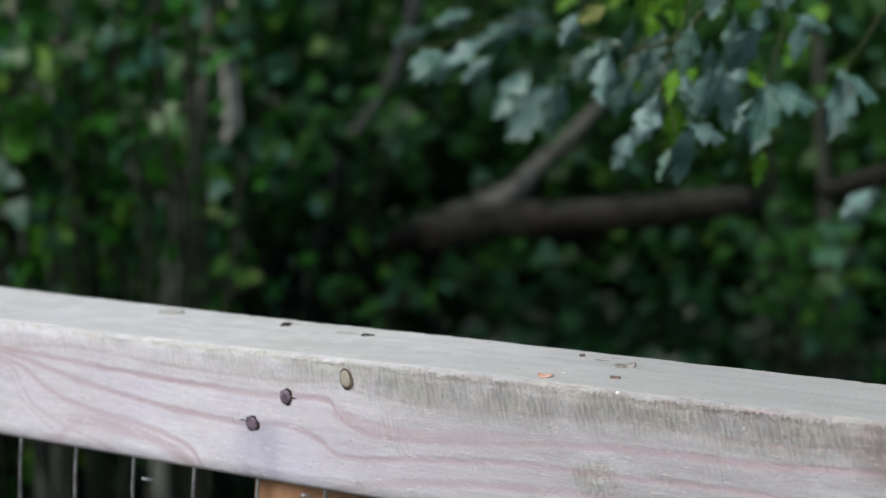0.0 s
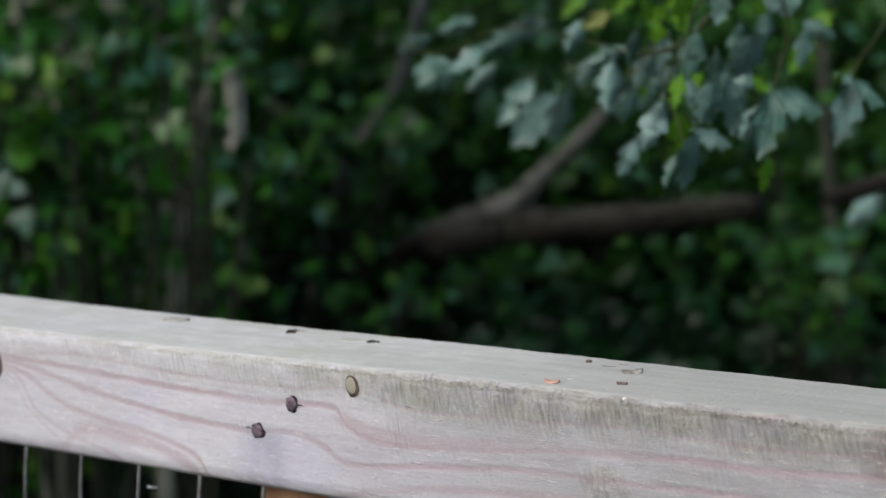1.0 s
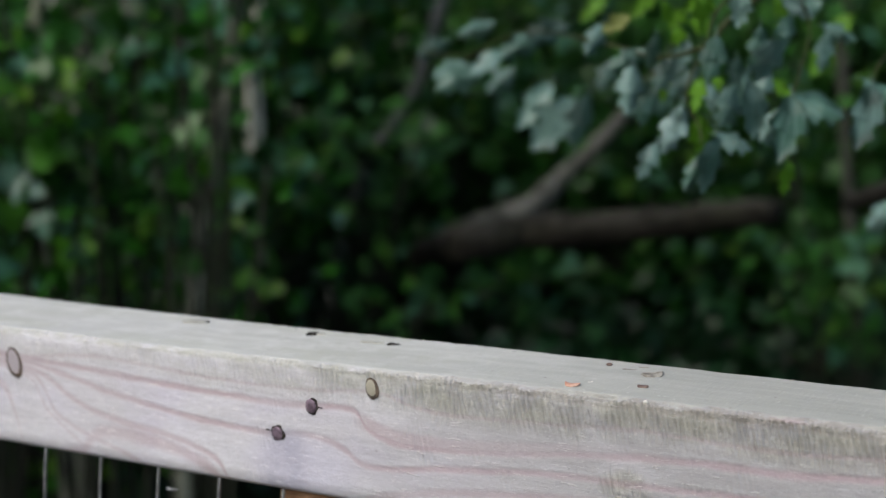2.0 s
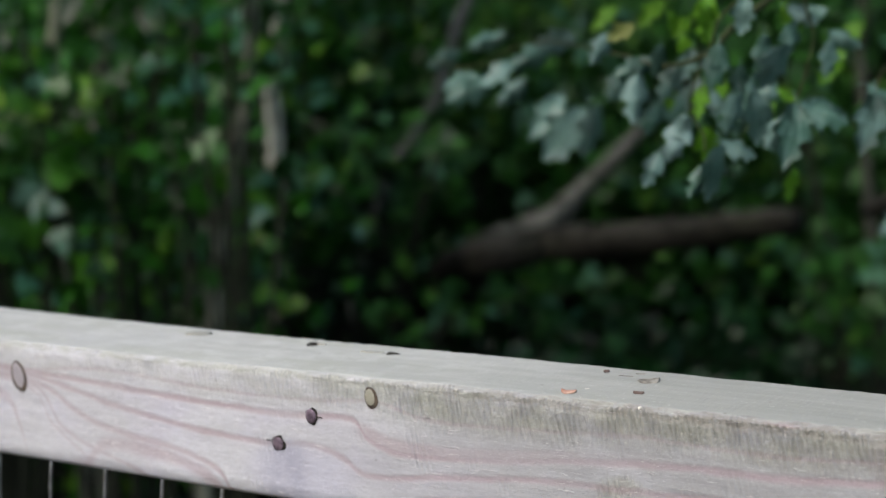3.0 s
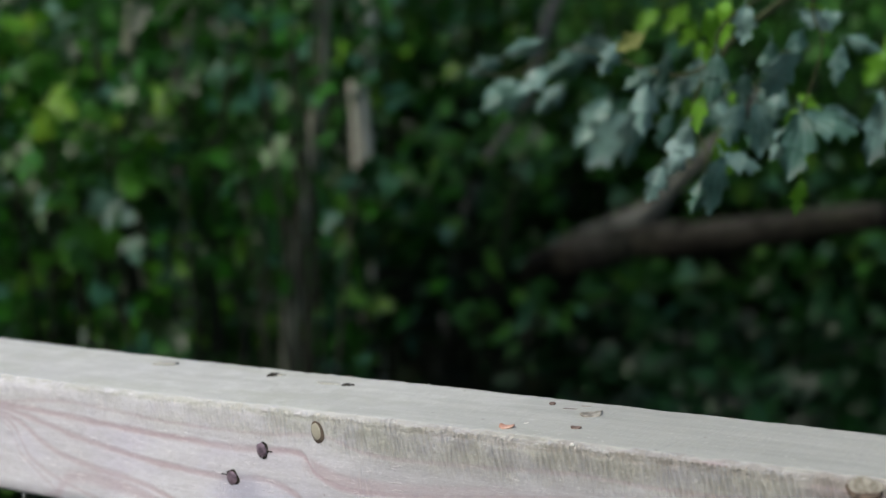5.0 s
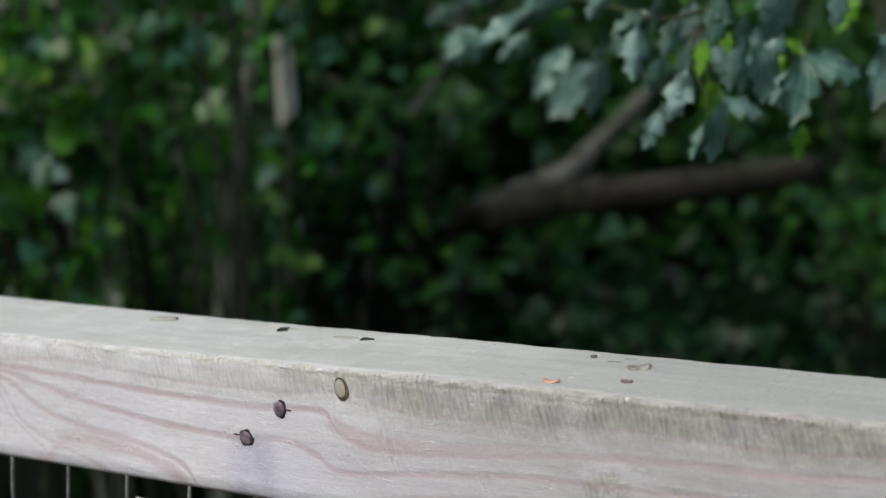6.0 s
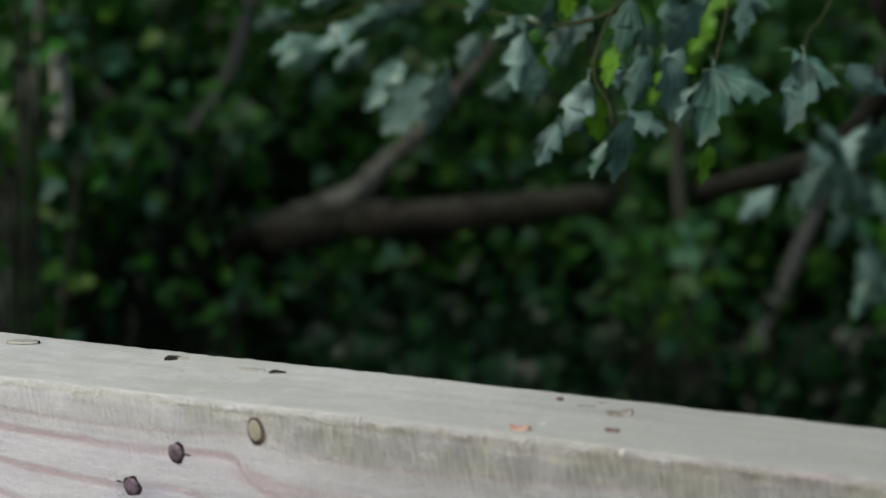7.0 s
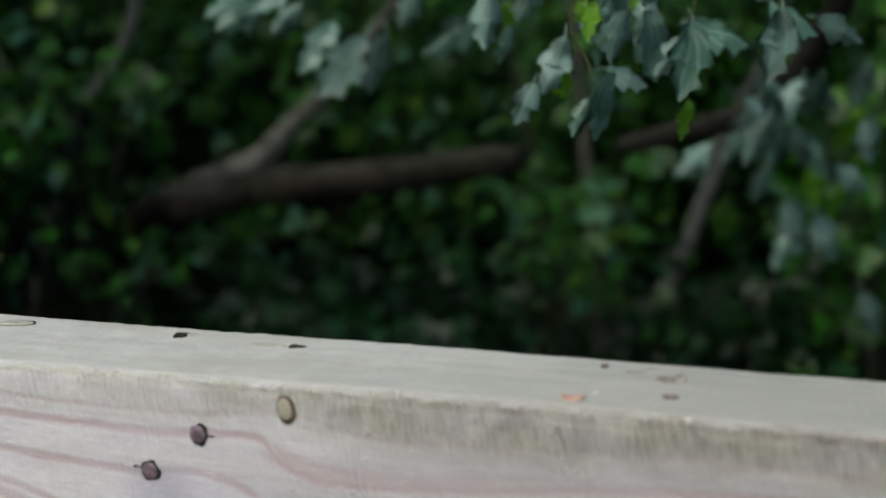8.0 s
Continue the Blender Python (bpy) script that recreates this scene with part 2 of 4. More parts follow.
    torn = m.math("MULTIPLY", m.ramp(m.noise(m.stretch(co, (75, 90, 430)), 1.0, 4.0, 0.7), 0.58, 0.67), m.math("MULTIPLY", front, m.ramp(m.noise(m.stretch(co, (20, 20, 40)), 1.0, 2.0), 0.42, 0.60)))
    col = m.mix(m.math("MULTIPLY", torn, 0.45), col, (0.72, 0.71, 0.70))
    # small dark specks
    speck = m.add("ShaderNodeTexVoronoi", Scale=85.0)
    m.put(speck, "Vector", co)
    spot = m.math("MULTIPLY", m.math("SUBTRACT", 1.0, m.ramp(speck.outputs["Distance"], 0.05, 0.11)), m.ramp(blot, 0.5, 0.62))
    col = m.mix(m.math("MULTIPLY", spot, 0.55), col, (0.16, 0.14, 0.12))
    h = m.math("ADD", m.math("MULTIPLY", grain, 0.20), m.math("MULTIPLY", m.math("MULTIPLY", saw, m.math("ADD", 0.18, m.math("MULTIPLY", sawn, 0.50))), 0.7))
    h = m.math("SUBTRACT", h, m.math("MULTIPLY", m.math("MULTIPLY", ribs, front), 0.26))
    h = m.math("ADD", h, m.math("MULTIPLY", torn, 0.12))
    h = m.math("SUBTRACT", h, m.math("MULTIPLY", edge, 0.22))
    h = m.math("ADD", h, m.math("MULTIPLY", m.noise(co, 420.0, 3.0), 0.09))
    pits = m.ramp(m.noise(m.stretch(co, (210, 210, 380)), 1.0, 4.0, 0.7), 0.52, 0.72)
    h = m.math("SUBTRACT", m.math("SUBTRACT", h, m.math("MULTIPLY", lines, 0.13)), m.math("MULTIPLY", pits, 0.05))
    h = m.math("MULTIPLY", h, m.math("SUBTRACT", 1.0, m.math("MULTIPLY", topface, 0.15)))
    m.bump(h, 0.0024, 1.0)
    return m.base(col, 0.78, 0.3)


def plain_wood(name, a, b, along=(30, 200, 8)):
    m = Nodes(name)
    co = m.coords()
    g = m.noise(m.stretch(co, along), 1.0, 5.0, 0.65)
    k = m.noise(co, 28.0, 3.0)
    m.bump(g, 0.0008, 0.7)
    return m.base(m.mix(m.ramp(k, 0.35, 0.7), m.mix(g, a, b), [0.8 * c for c in a]), 0.75, 0.3)


def spotted(name, a, b, scale, rough, spec=0.5, metal=0.0, relief=0.0004):
    m = Nodes(name)
    co = m.coords()
    n = m.noise(co, scale, 4.0)
    m.put(m.bsdf, "Metallic", metal)
    m.bump(n, relief, 0.8)
    return m.base(m.mix(m.ramp(n, 0.3, 0.7), a, b), m.math("ADD", rough - 0.1, m.math("MULTIPLY", n, 0.2)), spec)


def bark(name, a, b, moss, scale=1.0, top_lit=0.0):
    m = Nodes(name)
    co = m.coords()
    ridge = m.noise(m.stretch(co, (70 * scale, 70 * scale, 11 * scale)), 1.0, 5.0, 0.65)
    big = m.noise(co, 5.0, 3.0)
    col = m.mix(m.ramp(ridge, 0.3, 0.7), a, b)
    col = m.mix(m.math("MULTIPLY", m.ramp(big, 0.48, 0.7), 0.7), col, moss)
    # upward-facing bark turns paler: lichen patches, with light from above painted in
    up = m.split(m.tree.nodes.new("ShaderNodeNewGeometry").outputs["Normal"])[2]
    lit_lichen = m.math("MULTIPLY", m.ramp(up, 0.1, 0.8), m.ramp(m.noise(co, 14.0, 4.0), 0.35, 0.6))
    col = m.mix(m.math("MULTIPLY", lit_lichen, top_lit), col, (0.22, 0.22, 0.185))
    m.bump(ridge, 0.006, 0.9)
    return m.base(col, 0.9, 0.2)


def foliage(name, dark, mid, bright, rough=0.42, spec=0.32, through_light=0.22, veins=False, sky_sheen=None):
    """Leaf surface: colour varies leaf by leaf, a gloss of wax on top, some light comes through."""
    m = Nodes(name)
    geo = m.tree.nodes.new("ShaderNodeNewGeometry")
    info = m.tree.nodes.new("ShaderNodeObjectInfo")
    r = info.outputs["Random"] if veins else geo.outputs["Random Per Island"]
    co = m.coords()
    n = m.noise(co, 160.0 if veins else 30.0, 3.0)
    col = m.mix(m.ramp(r, 0.0 if veins else 0.2, 0.75 if veins else 0.85), dark, mid)
    col = m.mix(m.ramp(r, 0.88, 1.0), col, bright)
    if sky_sheen:
        # some leaves are painted paler and bluish in place of reflected sky
        col = m.mix(m.math("SUBTRACT", 1.0, m.ramp(r, 0.05, 0.13)), col, sky_sheen)
    col = m.mix(m.math("MULTIPLY", n, 0.35), col, [0.6 * c for c in mid])
    m.base(col, rough, spec)
    if veins:
        x, y, z = m.split(co)
        ax = m.math("ABSOLUTE", x)
        # veins fan out from the leaf's base
        vein = m.math("SUBTRACT", 1.0, m.ramp(ax, 0.008, 0.034))
        for lean in (0.42, 1.05):
            off = m.math("ABSOLUTE", m.math("SUBTRACT", ax, m.math("MULTIPLY", y, lean * 0.8)))
            vein = m.math("MAXIMUM", vein, m.math("SUBTRACT", 1.0, m.ramp(off, 0.006, 0.030)))
        col = m.mix(m.math("MULTIPLY", vein, 0.32), col, [min(1, 1.5 * c + 0.03) for c in mid])
        m.base(col, rough, spec)
        m.bump(m.math("SUBTRACT", m.math("MULTIPLY", n, 0.8), vein), 0.0004, 0.22)
    tr = m.add("ShaderNodeBsdfTranslucent", Color=col)
    mixer = m.tree.nodes.new("ShaderNodeMixShader")
    mixer.inputs[0].default_value = through_light
    m.tree.links.new(m.bsdf.outputs[0], mixer.inputs[1])
    m.tree.links.new(tr.outputs[0], mixer.inputs[2])
    m.tree.links.new(mixer.outputs[0], m.tree.nodes["Material Output"].inputs[0])
    return m.mat


def soil():
    m = Nodes("woodland_soil")
    co = m.coords()
    a = m.noise(co, 6.0, 6.0, 0.65)
    b = m.noise(co, 60.0, 4.0)
    col = m.mix(m.ramp(a, 0.35, 0.65), (0.018, 0.014, 0.010), (0.014, 0.026, 0.008))
    col = m.mix(m.math("MULTIPLY", m.ramp(b, 0.55, 0.75), 0.7), col, (0.05, 0.034, 0.018))
    m.bump(m.math("ADD", a, m.math("MULTIPLY", b, 0.4)), 0.03, 0.9)
    return m.base(col, 0.95, 0.2)


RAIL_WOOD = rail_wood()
POST_WOOD = plain_wood("fresh_post_wood", (0.31, 0.165, 0.085), (0.47, 0.28, 0.16), (120, 120, 9))
KNOT_WOOD = plain_wood("knot_wood", (0.33, 0.31, 0.24), (0.62, 0.59, 0.48), (420, 420, 260))
EDGE_KNOT = spotted("edge_knot", (0.16, 0.145, 0.115), (0.33, 0.315, 0.26), 240, 0.85, 0.2)
TOP_KNOT = spotted("top_knot", (0.28, 0.275, 0.24), (0.40, 0.395, 0.35), 260, 0.8, 0.2)
KNOT_PALE = plain_wood("pale_knot_wood", (0.42, 0.38, 0.40), (0.56, 0.51, 0.54), (160, 160, 160))
KNOT_RING = spotted("knot_ring", (0.045, 0.035, 0.028), (0.13, 0.10, 0.075), 300, 0.85, 0.2)
CRACK = spotted("dark_check", (0.012, 0.011, 0.010), (0.05, 0.045, 0.036), 260, 0.9, 0.1)
IRON = spotted("oxidised_iron", (0.10, 0.070, 0.092), (0.27, 0.20, 0.25), 420, 0.6, 0.4, 0.25)
WIRE = spotted("galvanised_wire", (0.22, 0.23, 0.24), (0.42, 0.43, 0.44), 180, 0.45, 0.5, 0.8, 0.0001)
SHELL = spotted("nut_shell", (0.38, 0.17, 0.11), (0.60, 0.40, 0.31), 220, 0.6, 0.4)
KERNEL = spotted("nut_crumb", (0.62, 0.58, 0.50), (0.80, 0.77, 0.70), 300, 0.6, 0.4)
HUSK_RED = spotted("reddish_husk", (0.085, 0.055, 0.045), (0.20, 0.145, 0.122), 260, 0.7, 0.3)
HUSK = spotted("dark_husk", (0.12, 0.105, 0.085), (0.42, 0.39, 0.33), 260, 0.7, 0.4)
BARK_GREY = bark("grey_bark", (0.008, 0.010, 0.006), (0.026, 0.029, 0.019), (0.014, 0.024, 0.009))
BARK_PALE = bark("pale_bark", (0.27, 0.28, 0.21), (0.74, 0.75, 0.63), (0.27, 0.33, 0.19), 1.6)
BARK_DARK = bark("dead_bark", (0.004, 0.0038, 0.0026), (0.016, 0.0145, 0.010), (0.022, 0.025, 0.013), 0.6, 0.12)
TWIG = bark("twig_bark", (0.03, 0.034, 0.014), (0.075, 0.080, 0.035), (0.05, 0.075, 0.028), 4.0)
BARK_LICHEN_LIT = bark("lichened_lit_bark", (0.024, 0.025, 0.019), (0.085, 0.086, 0.070), (0.050, 0.060, 0.036), 1.0, 0.50)
BARK_UMBER = bark("umber_bark", (0.090, 0.098, 0.070), (0.255, 0.265, 0.205), (0.090, 0.125, 0.060))
BARK_SHEEN = bark("smooth_grey_bark", (0.058, 0.064, 0.060), (0.150, 0.160, 0.150), (0.07, 0.085, 0.055))
BARK_BROWN = bark("brown_bark", (0.024, 0.026, 0.019), (0.070, 0.074, 0.056), (0.028, 0.042, 0.019))
LEAF_WOOD = foliage("understorey_leaf", (0.004, 0.022, 0.002), (0.032, 0.156, 0.012), (0.17, 0.39, 0.03), 0.34, 0.42, 0.40, sky_sheen=(0.08, 0.23, 0.15))
# lit copy of the understorey leaf: brighter light is put into its colour
LEAF_SUNLIT = foliage("sunlit_leaf", (0.010, 0.050, 0.005), (0.085, 0.27, 0.030), (0.30, 0.50, 0.05), 0.33, 0.5, 0.42, sky_sheen=(0.18, 0.34, 0.28))
LEAF_FAR = foliage("far_leaf", (0.016, 0.064, 0.011), (0.058, 0.200, 0.032), (0.19, 0.40, 0.06), 0.38, 0.34, 0.38, sky_sheen=(0.09, 0.24, 0.14))
LEAF_MAPLE = foliage("maple_leaf", (0.066, 0.168, 0.112), (0.188, 0.318, 0.274), (0.29, 0.41, 0.385), 0.34, 0.62, 0.16, True)
LEAF_FRESH = foliage("fresh_leaf", (0.10, 0.27, 0.02), (0.17, 0.38, 0.03), (0.22, 0.44, 0.05), 0.42, 0.45, 0.42, True)
LEAF_YELLOW = foliage("yellowed_leaf", (0.30, 0.36, 0.10), (0.40, 0.43, 0.16), (0.42, 0.42, 0.2), 0.5, 0.4, 0.25, True)
# near-black copy of the leaf green; the wood's deep shade is in its colour
LEAF_SHADED = foliage("shaded_leaf", (0.003, 0.014, 0.004), (0.010, 0.048, 0.012), (0.03, 0.10, 0.02), 0.40, 0.3)
SOIL = soil()


# ---- mesh helpers ----
def mesh_of(bm, name, material, smooth=True):
    me = bpy.data.meshes.new(name)
    bm.normal_update()
    bm.to_mesh(me)
    bm.free()
    me.materials.append(material)
    if smooth:
        me.polygons.foreach_set("use_smooth", [True] * len(me.polygons))
    return me


def part(name, bm, material, parent=None, label="", smooth=True):
    """One mesh object from a bmesh (or a finished mesh), under its thing."""
    me = bm if isinstance(bm, bpy.types.Mesh) else mesh_of(bm, name, material, smooth)
    ob = new(name, me)
    ob.parent = parent
    return tagged(ob, label)


def thing(name, m, label, category, group="", kind=""):
    ob = new(name)
    ob.empty_display_size = 0.05
    ob.matrix_world = m
    return tagged(ob, label, category, group, kind)


def tube(bm, points, radii, sides=10, rough=0.0, seed=0.0):
    """A tapered, slightly uneven limb along a smooth line through the points."""
    pts = [Vector(p) for p in points]
    line, rad = [], []
    for i in range(len(pts) - 1):
        p0, p1, p2, p3 = pts[max(i - 1, 0)], pts[i], pts[i + 1], pts[min(i + 2, len(pts) - 1)]
        steps = 5
        for s in range(steps + (i == len(pts) - 2)):
            t = s / steps
            line.append(0.5 * (2 * p1 + (p2 - p0) * t + (2 * p0 - 5 * p1 + 4 * p2 - p3) * t * t + (3 * p1 - p0 - 3 * p2 + p3) * t ** 3))
            rad.append(radii[i] * (1 - t) + radii[i + 1] * t)
    side = None
    rings = []
    for i, p in enumerate(line):
        way = (line[min(i + 1, len(line) - 1)] - line[max(i - 1, 0)]).normalized()
        if side is None:
            side = way.orthogonal().normalized()
        side = (side - way * side.dot(way)).normalized()
        up = way.cross(side)
        ring = []
        for k in range(sides):
            a = 2 * math.pi * k / sides
            r = rad[i] * (1 + rough * noise.noise(p * 9 + Vector((3 * math.cos(a), 3 * math.sin(a), seed))))
            ring.append(bm.verts.new(p + side * (r * math.cos(a)) + up * (r * math.sin(a))))
        rings.append(ring)
    for a, b in zip(rings, rings[1:]):
        for k in range(sides):
            bm.faces.new((a[k], a[(k + 1) % sides], b[(k + 1) % sides], b[k]))
    bm.faces.new(list(reversed(rings[0])))
    bm.faces.new(rings[-1])
    return bm


# ---- ground ----
def build_ground():
    bm = bmesh.new()
    edge = [-400, -60, -20, -9] + [-6 + 0.4 * i for i in range(31)] + [9, 20, 60, 400]
    rows = []
    for gy in edge:
        row = []
        for gx in edge:
            p = Vector((gx, gy, 0))
            rise = 0.06 * noise.noise(p * 0.9) + 0.02 * noise.noise(p * 4.0)
            fall = min(max((gy - 0.6) / 1.6, 0.0), 1.0)
            row.append(bm.verts.new((gx, gy, -0.06 - 0.44 * fall * fall * (3 - 2 * fall) + (rise if abs(gx) < 10 and abs(gy) < 10 else 0.0))))
        rows.append(row)
    for a, b in zip(rows, rows[1:]):
        for i in range(len(edge) - 1):
            bm.faces.new((a[i], a[i + 1], b[i + 1], b[i]))
    ob = part("ground", bm, SOIL)
    return tagged(ob, "dark woodland soil with moss and leaf litter", "ground", kind="structure")


build_ground()

# ---- the fence ----
RAIL_D, RAIL_T = 0.0685, 0.0730      # depth and height of the top rail
fence = thing("fence", SLOPE, "pale weathered timber fence with a wire mesh infill", "fence")


def build_rail():
    """Top rail: sawn faces, softly worn edges, a ragged wane along the front edge."""
    profile = []
    for zz in [-RAIL_T + 0.003 + i * 0.0062 for i in range(11)]:
        profile.append((0.0, zz))
    for i in range(7):
        a = radians(90 * i / 6)
        profile.append((0.0028 - 0.0028 * math.cos(a), -0.0028 + 0.0028 * math.sin(a)))
    for yy in (0.0048, 0.0070, 0.010, 0.016, 0.022, 0.028, 0.034, 0.042, 0.050, 0.060):
        profile.append((yy, 0.0))
    for i in range(5):
        a = radians(90 * i / 4)
        profile.append((RAIL_D - 0.0025 + 0.0025 * math.sin(a), -0.0025 + 0.0025 * math.cos(a)))
    profile += [(RAIL_D, -0.03), (RAIL_D, -RAIL_T + 0.003), (RAIL_D - 0.003, -RAIL_T), (0.03, -RAIL_T), (0.003, -RAIL_T)]
    xs = [-1.5 + 0.05 * i for i in range(21)] + [-0.5 + 0.0014 * i for i in range(1, 572)] + [0.30 + 0.05 * i for i in range(1, 17)]
    bm = bmesh.new()
    rings = []
    for xx in xs:
        ring = []
        for k, (yy, zz) in enumerate(profile):
            near_edge = math.exp(-((k - 14) / 2.4) ** 2)
            nib = noise.noise(Vector((xx * 14, 0.3, 1.7))) * 0.0022 + noise.noise(Vector((xx * 55, 2.1, zz * 90))) * 0.0016 + noise.noise(Vector((xx * 190, 5.0, zz * 160))) * 0.0011
            dy = near_edge * (nib + 0.0005)
            dz = -near_edge * abs(nib) * 0.8
            dz += 0.0007 * noise.noise(Vector((xx * 5, yy * 30, 4.0))) + 0.0011 * math.sin(xx * 7 + 0.6) * (zz > -0.02)
            dy += 0.0006 * noise.noise(Vector((xx * 6, zz * 40, 8.0)))
            if yy > 0.05:
                dy -= 0.018 * xx
            if k >= 28 and k <= 33:
                dy += 0.0010 * noise.noise(Vector((xx * 40, 1.0, 9.0))) + 0.0007 * noise.noise(Vector((xx * 190, 3.0, 2.0)))
                dz += 0.0004 * noise.noise(Vector((xx * 150, 7.0, 2.0))) * (-0.2 < xx < -0.02)
            ring.append(bm.verts.new((xx, yy + dy, RAIL_H + zz + dz)))
        rings.append(ring)
    n = len(profile)
    for a, b in zip(rings, rings[1:]):
        for k in range(n):
            bm.faces.new((a[k], b[k], b[(k + 1) % n], a[(k + 1) % n]))
    bm.faces.new(rings[0])
    bm.faces.new(list(reversed(rings[-1])))
    bmesh.ops.recalc_face_normals(bm, faces=bm.faces)
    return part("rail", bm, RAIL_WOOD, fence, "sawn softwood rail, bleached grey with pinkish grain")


rail = build_rail()


def face_matrix(x, z, y=0.0):
    """Local frame on the rail's front: its z points out of the face."""
    return Matrix.Translation((x, y, RAIL_H + z)) @ Euler((radians(90), 0, 0)).to_matrix().to_4x4()


def disc(bm, m, rx, ry, height, dome, seed, sides=22, skew=0.05, rings=3, taper=0.0):
    """A flat, slightly domed and uneven disc with a rounded rim; taper narrows one end."""
    prev = None
    centre = bm.verts.new(m @ Vector((0, 0, height + dome)))
    for j in range(1, rings + 3):
        ring = []
        f, h = (j / rings, height + dome * (1 - (j / rings) ** 2)) if j <= rings else (1.06, height * 0.55) if j == rings + 1 else (1.07, -0.001)
        for k in range(sides):
            a = 2 * math.pi * k / sides
            u = 1 + skew * noise.noise(Vector((math.cos(a) * 1.4, math.sin(a) * 1.4, seed)))
            ring.append(bm.verts.new(m @ Vector((rx * f * u * math.cos(a), ry * f * u * math.sin(a) * (1 - taper * math.cos(a)), h))))
        for k in range(sides):
            if prev is None:
                bm.faces.new((centre, ring[k], ring[(k + 1) % sides]))
            else:
                bm.faces.new((prev[k], ring[k], ring[(k + 1) % sides], prev[(k + 1) % sides]))
        prev = ring
    return bm


# two nails driven into the face
for nx, nz, spin in ((-0.102, -0.0238, 0.3), (-0.128, -0.0415, 1.1)):
    bm = bmesh.new()
    disc(bm, face_matrix(nx, nz) @ pose(0, 0, 0, 4, -5, 60 * spin), 0.0036, 0.0036, 0.0008, 0.0003, spin, 10, 0.14)
    part("nail", bm, IRON, rail, "dark rusted nail head")
    bm = bmesh.new()
    disc(bm, face_matrix(nx, nz), 0.0044, 0.0044, 0.0002, 0.0, spin + 3, 18, 0.35, 2)
    part("nail_hole", bm, CRACK, rail, "dark crushed rim round the nail")

for cx, cz, ln in ((-0.0965, -0.0241, 0.0030), (-0.1345, -0.0402, 0.0030)):
    bm = bmesh.new()
    disc(bm, face_matrix(cx, cz) @ pose(0, 0, 0, 0, 0, -3), ln * 0.7, 0.00035, 0.0002, 0.0, cx * 50, 14, 0.4, 2)
    part("check", bm, CRACK, rail, "thin dark check beside the nail")

# knots in the face: pale hearts with a dark ring
for kx, kz, rx, ry, spin, heart in ((-0.059, -0.0101, 0.0037, 0.0048, 8, KNOT_WOOD), (-0.340, -0.0221, 0.0056, 0.0080, 14, KNOT_PALE)):
    bm = bmesh.new()
    disc(bm, face_matrix(kx, kz) @ pose(0, 0, 0, 0, 0, spin), rx * 1.17, ry * 1.14, 0.0002, 0.0, spin, 24, 0.12)
    part("knot", bm, KNOT_RING, rail, "small round knot with a dark ring")
    bm = bmesh.new()
    disc(bm, face_matrix(kx - 0.0007, kz + 0.0004) @ pose(0, 0, 0, 0, 0, spin), rx * 0.86, ry * 0.88, 0.0003, 0.0001, spin + 5, 24, 0.12)
    part("knot_heart", bm, heart, rail)

# a knot torn out of the front edge: pale heart, dark rim below
edge = Matrix.Translation((0.2569, 0.0003, RAIL_H - 0.0022)) @ pose(0, 0, 0, 52, 0, 0)
bm = bmesh.new()
disc(bm, edge @ pose(0, -0.0015, -0.0002), 0.0080, 0.0040, 0.0003, 0.0, 7, 24, 0.2)
part("knot", bm, KNOT_RING, rail, "torn edge knot with a dark rim")
bm = bmesh.new()
disc(bm, edge @ pose(0, 0.0002, 0.0002), 0.0073, 0.0035, 0.0003, 0.0002, 9, 24, 0.25)
part("knot_heart", bm, EDGE_KNOT, rail)

# knots and checks in the top face
for kx, ky, rx, ry, spin, kind in ((-0.2405, 0.0568, 0.0070, 0.0032, 14, 1), (-0.2346, 0.0585, 0.0020, 0.0007, 20, 0), (-0.1504, 0.0571, 0.0042, 0.0022, 22, 0), (-0.1459, 0.0582, 0.0030, 0.0007, 16, 1), (-0.1010, 0.0524, 0.0080, 0.0013, 6, 1), (-0.0882, 0.0531, 0.0042, 0.0016, 8, 0)):
    bm = bmesh.new()
    disc(bm, Matrix.Translation((kx, ky, RAIL_H + 0.0003)) @ pose(0, 0, 0, 0, 0, spin), rx, ry, 0.0001, 0.0, spin, 26, 0.7, taper=0.25 if kind else 0.6)
    part("knot" if kind else "check", bm, TOP_KNOT if kind else CRACK, rail, "flat brownish knot in the top face" if kind else "thin dark check in the top face")

LEAN = 0.12          # posts and wires stand upright although the rail runs downhill


def build_post(px):
    bm = bmesh.new()
    half, depth, top, foot = 0.040, 0.062, RAIL_H - RAIL_T - 0.001, -0.45
    rows = []
    for i in range(14):
        f = i / 13
        zz = top + (foot - top) * f
        cx = px - LEAN * (top - zz)
        ring = []
        for k in range(16):
            a = 2 * math.pi * (k + 0.5) / 16
            sx, sy = math.cos(a), math.sin(a)
            s = 1 / max(abs(sx), abs(sy))
            cut = 0.94 if abs(abs(sx) - abs(sy)) < 0.3 else 1.0
            wob = 1 + 0.02 * noise.noise(Vector((sx * 2, sy * 2, zz * 9)))
            ring.append(bm.verts.new((cx + half * sx * s * cut * wob, 0.010 + depth / 2 + depth / 2 * sy * s * cut * wob, zz)))
        rows.append(ring)
    for a, b in zip(rows, rows[1:]):
        for k in range(16):
            bm.faces.new((a[k], b[k], b[(k + 1) % 16], a[(k + 1) % 16]))
    bm.faces.new(rows[0]), bm.faces.new(list(reversed(rows[-1])))
    bmesh.ops.recalc_face_normals(bm, faces=bm.faces)
    return part("post", bm, POST_WOOD, fence, "fresh orange-brown softwood post", smooth=False)


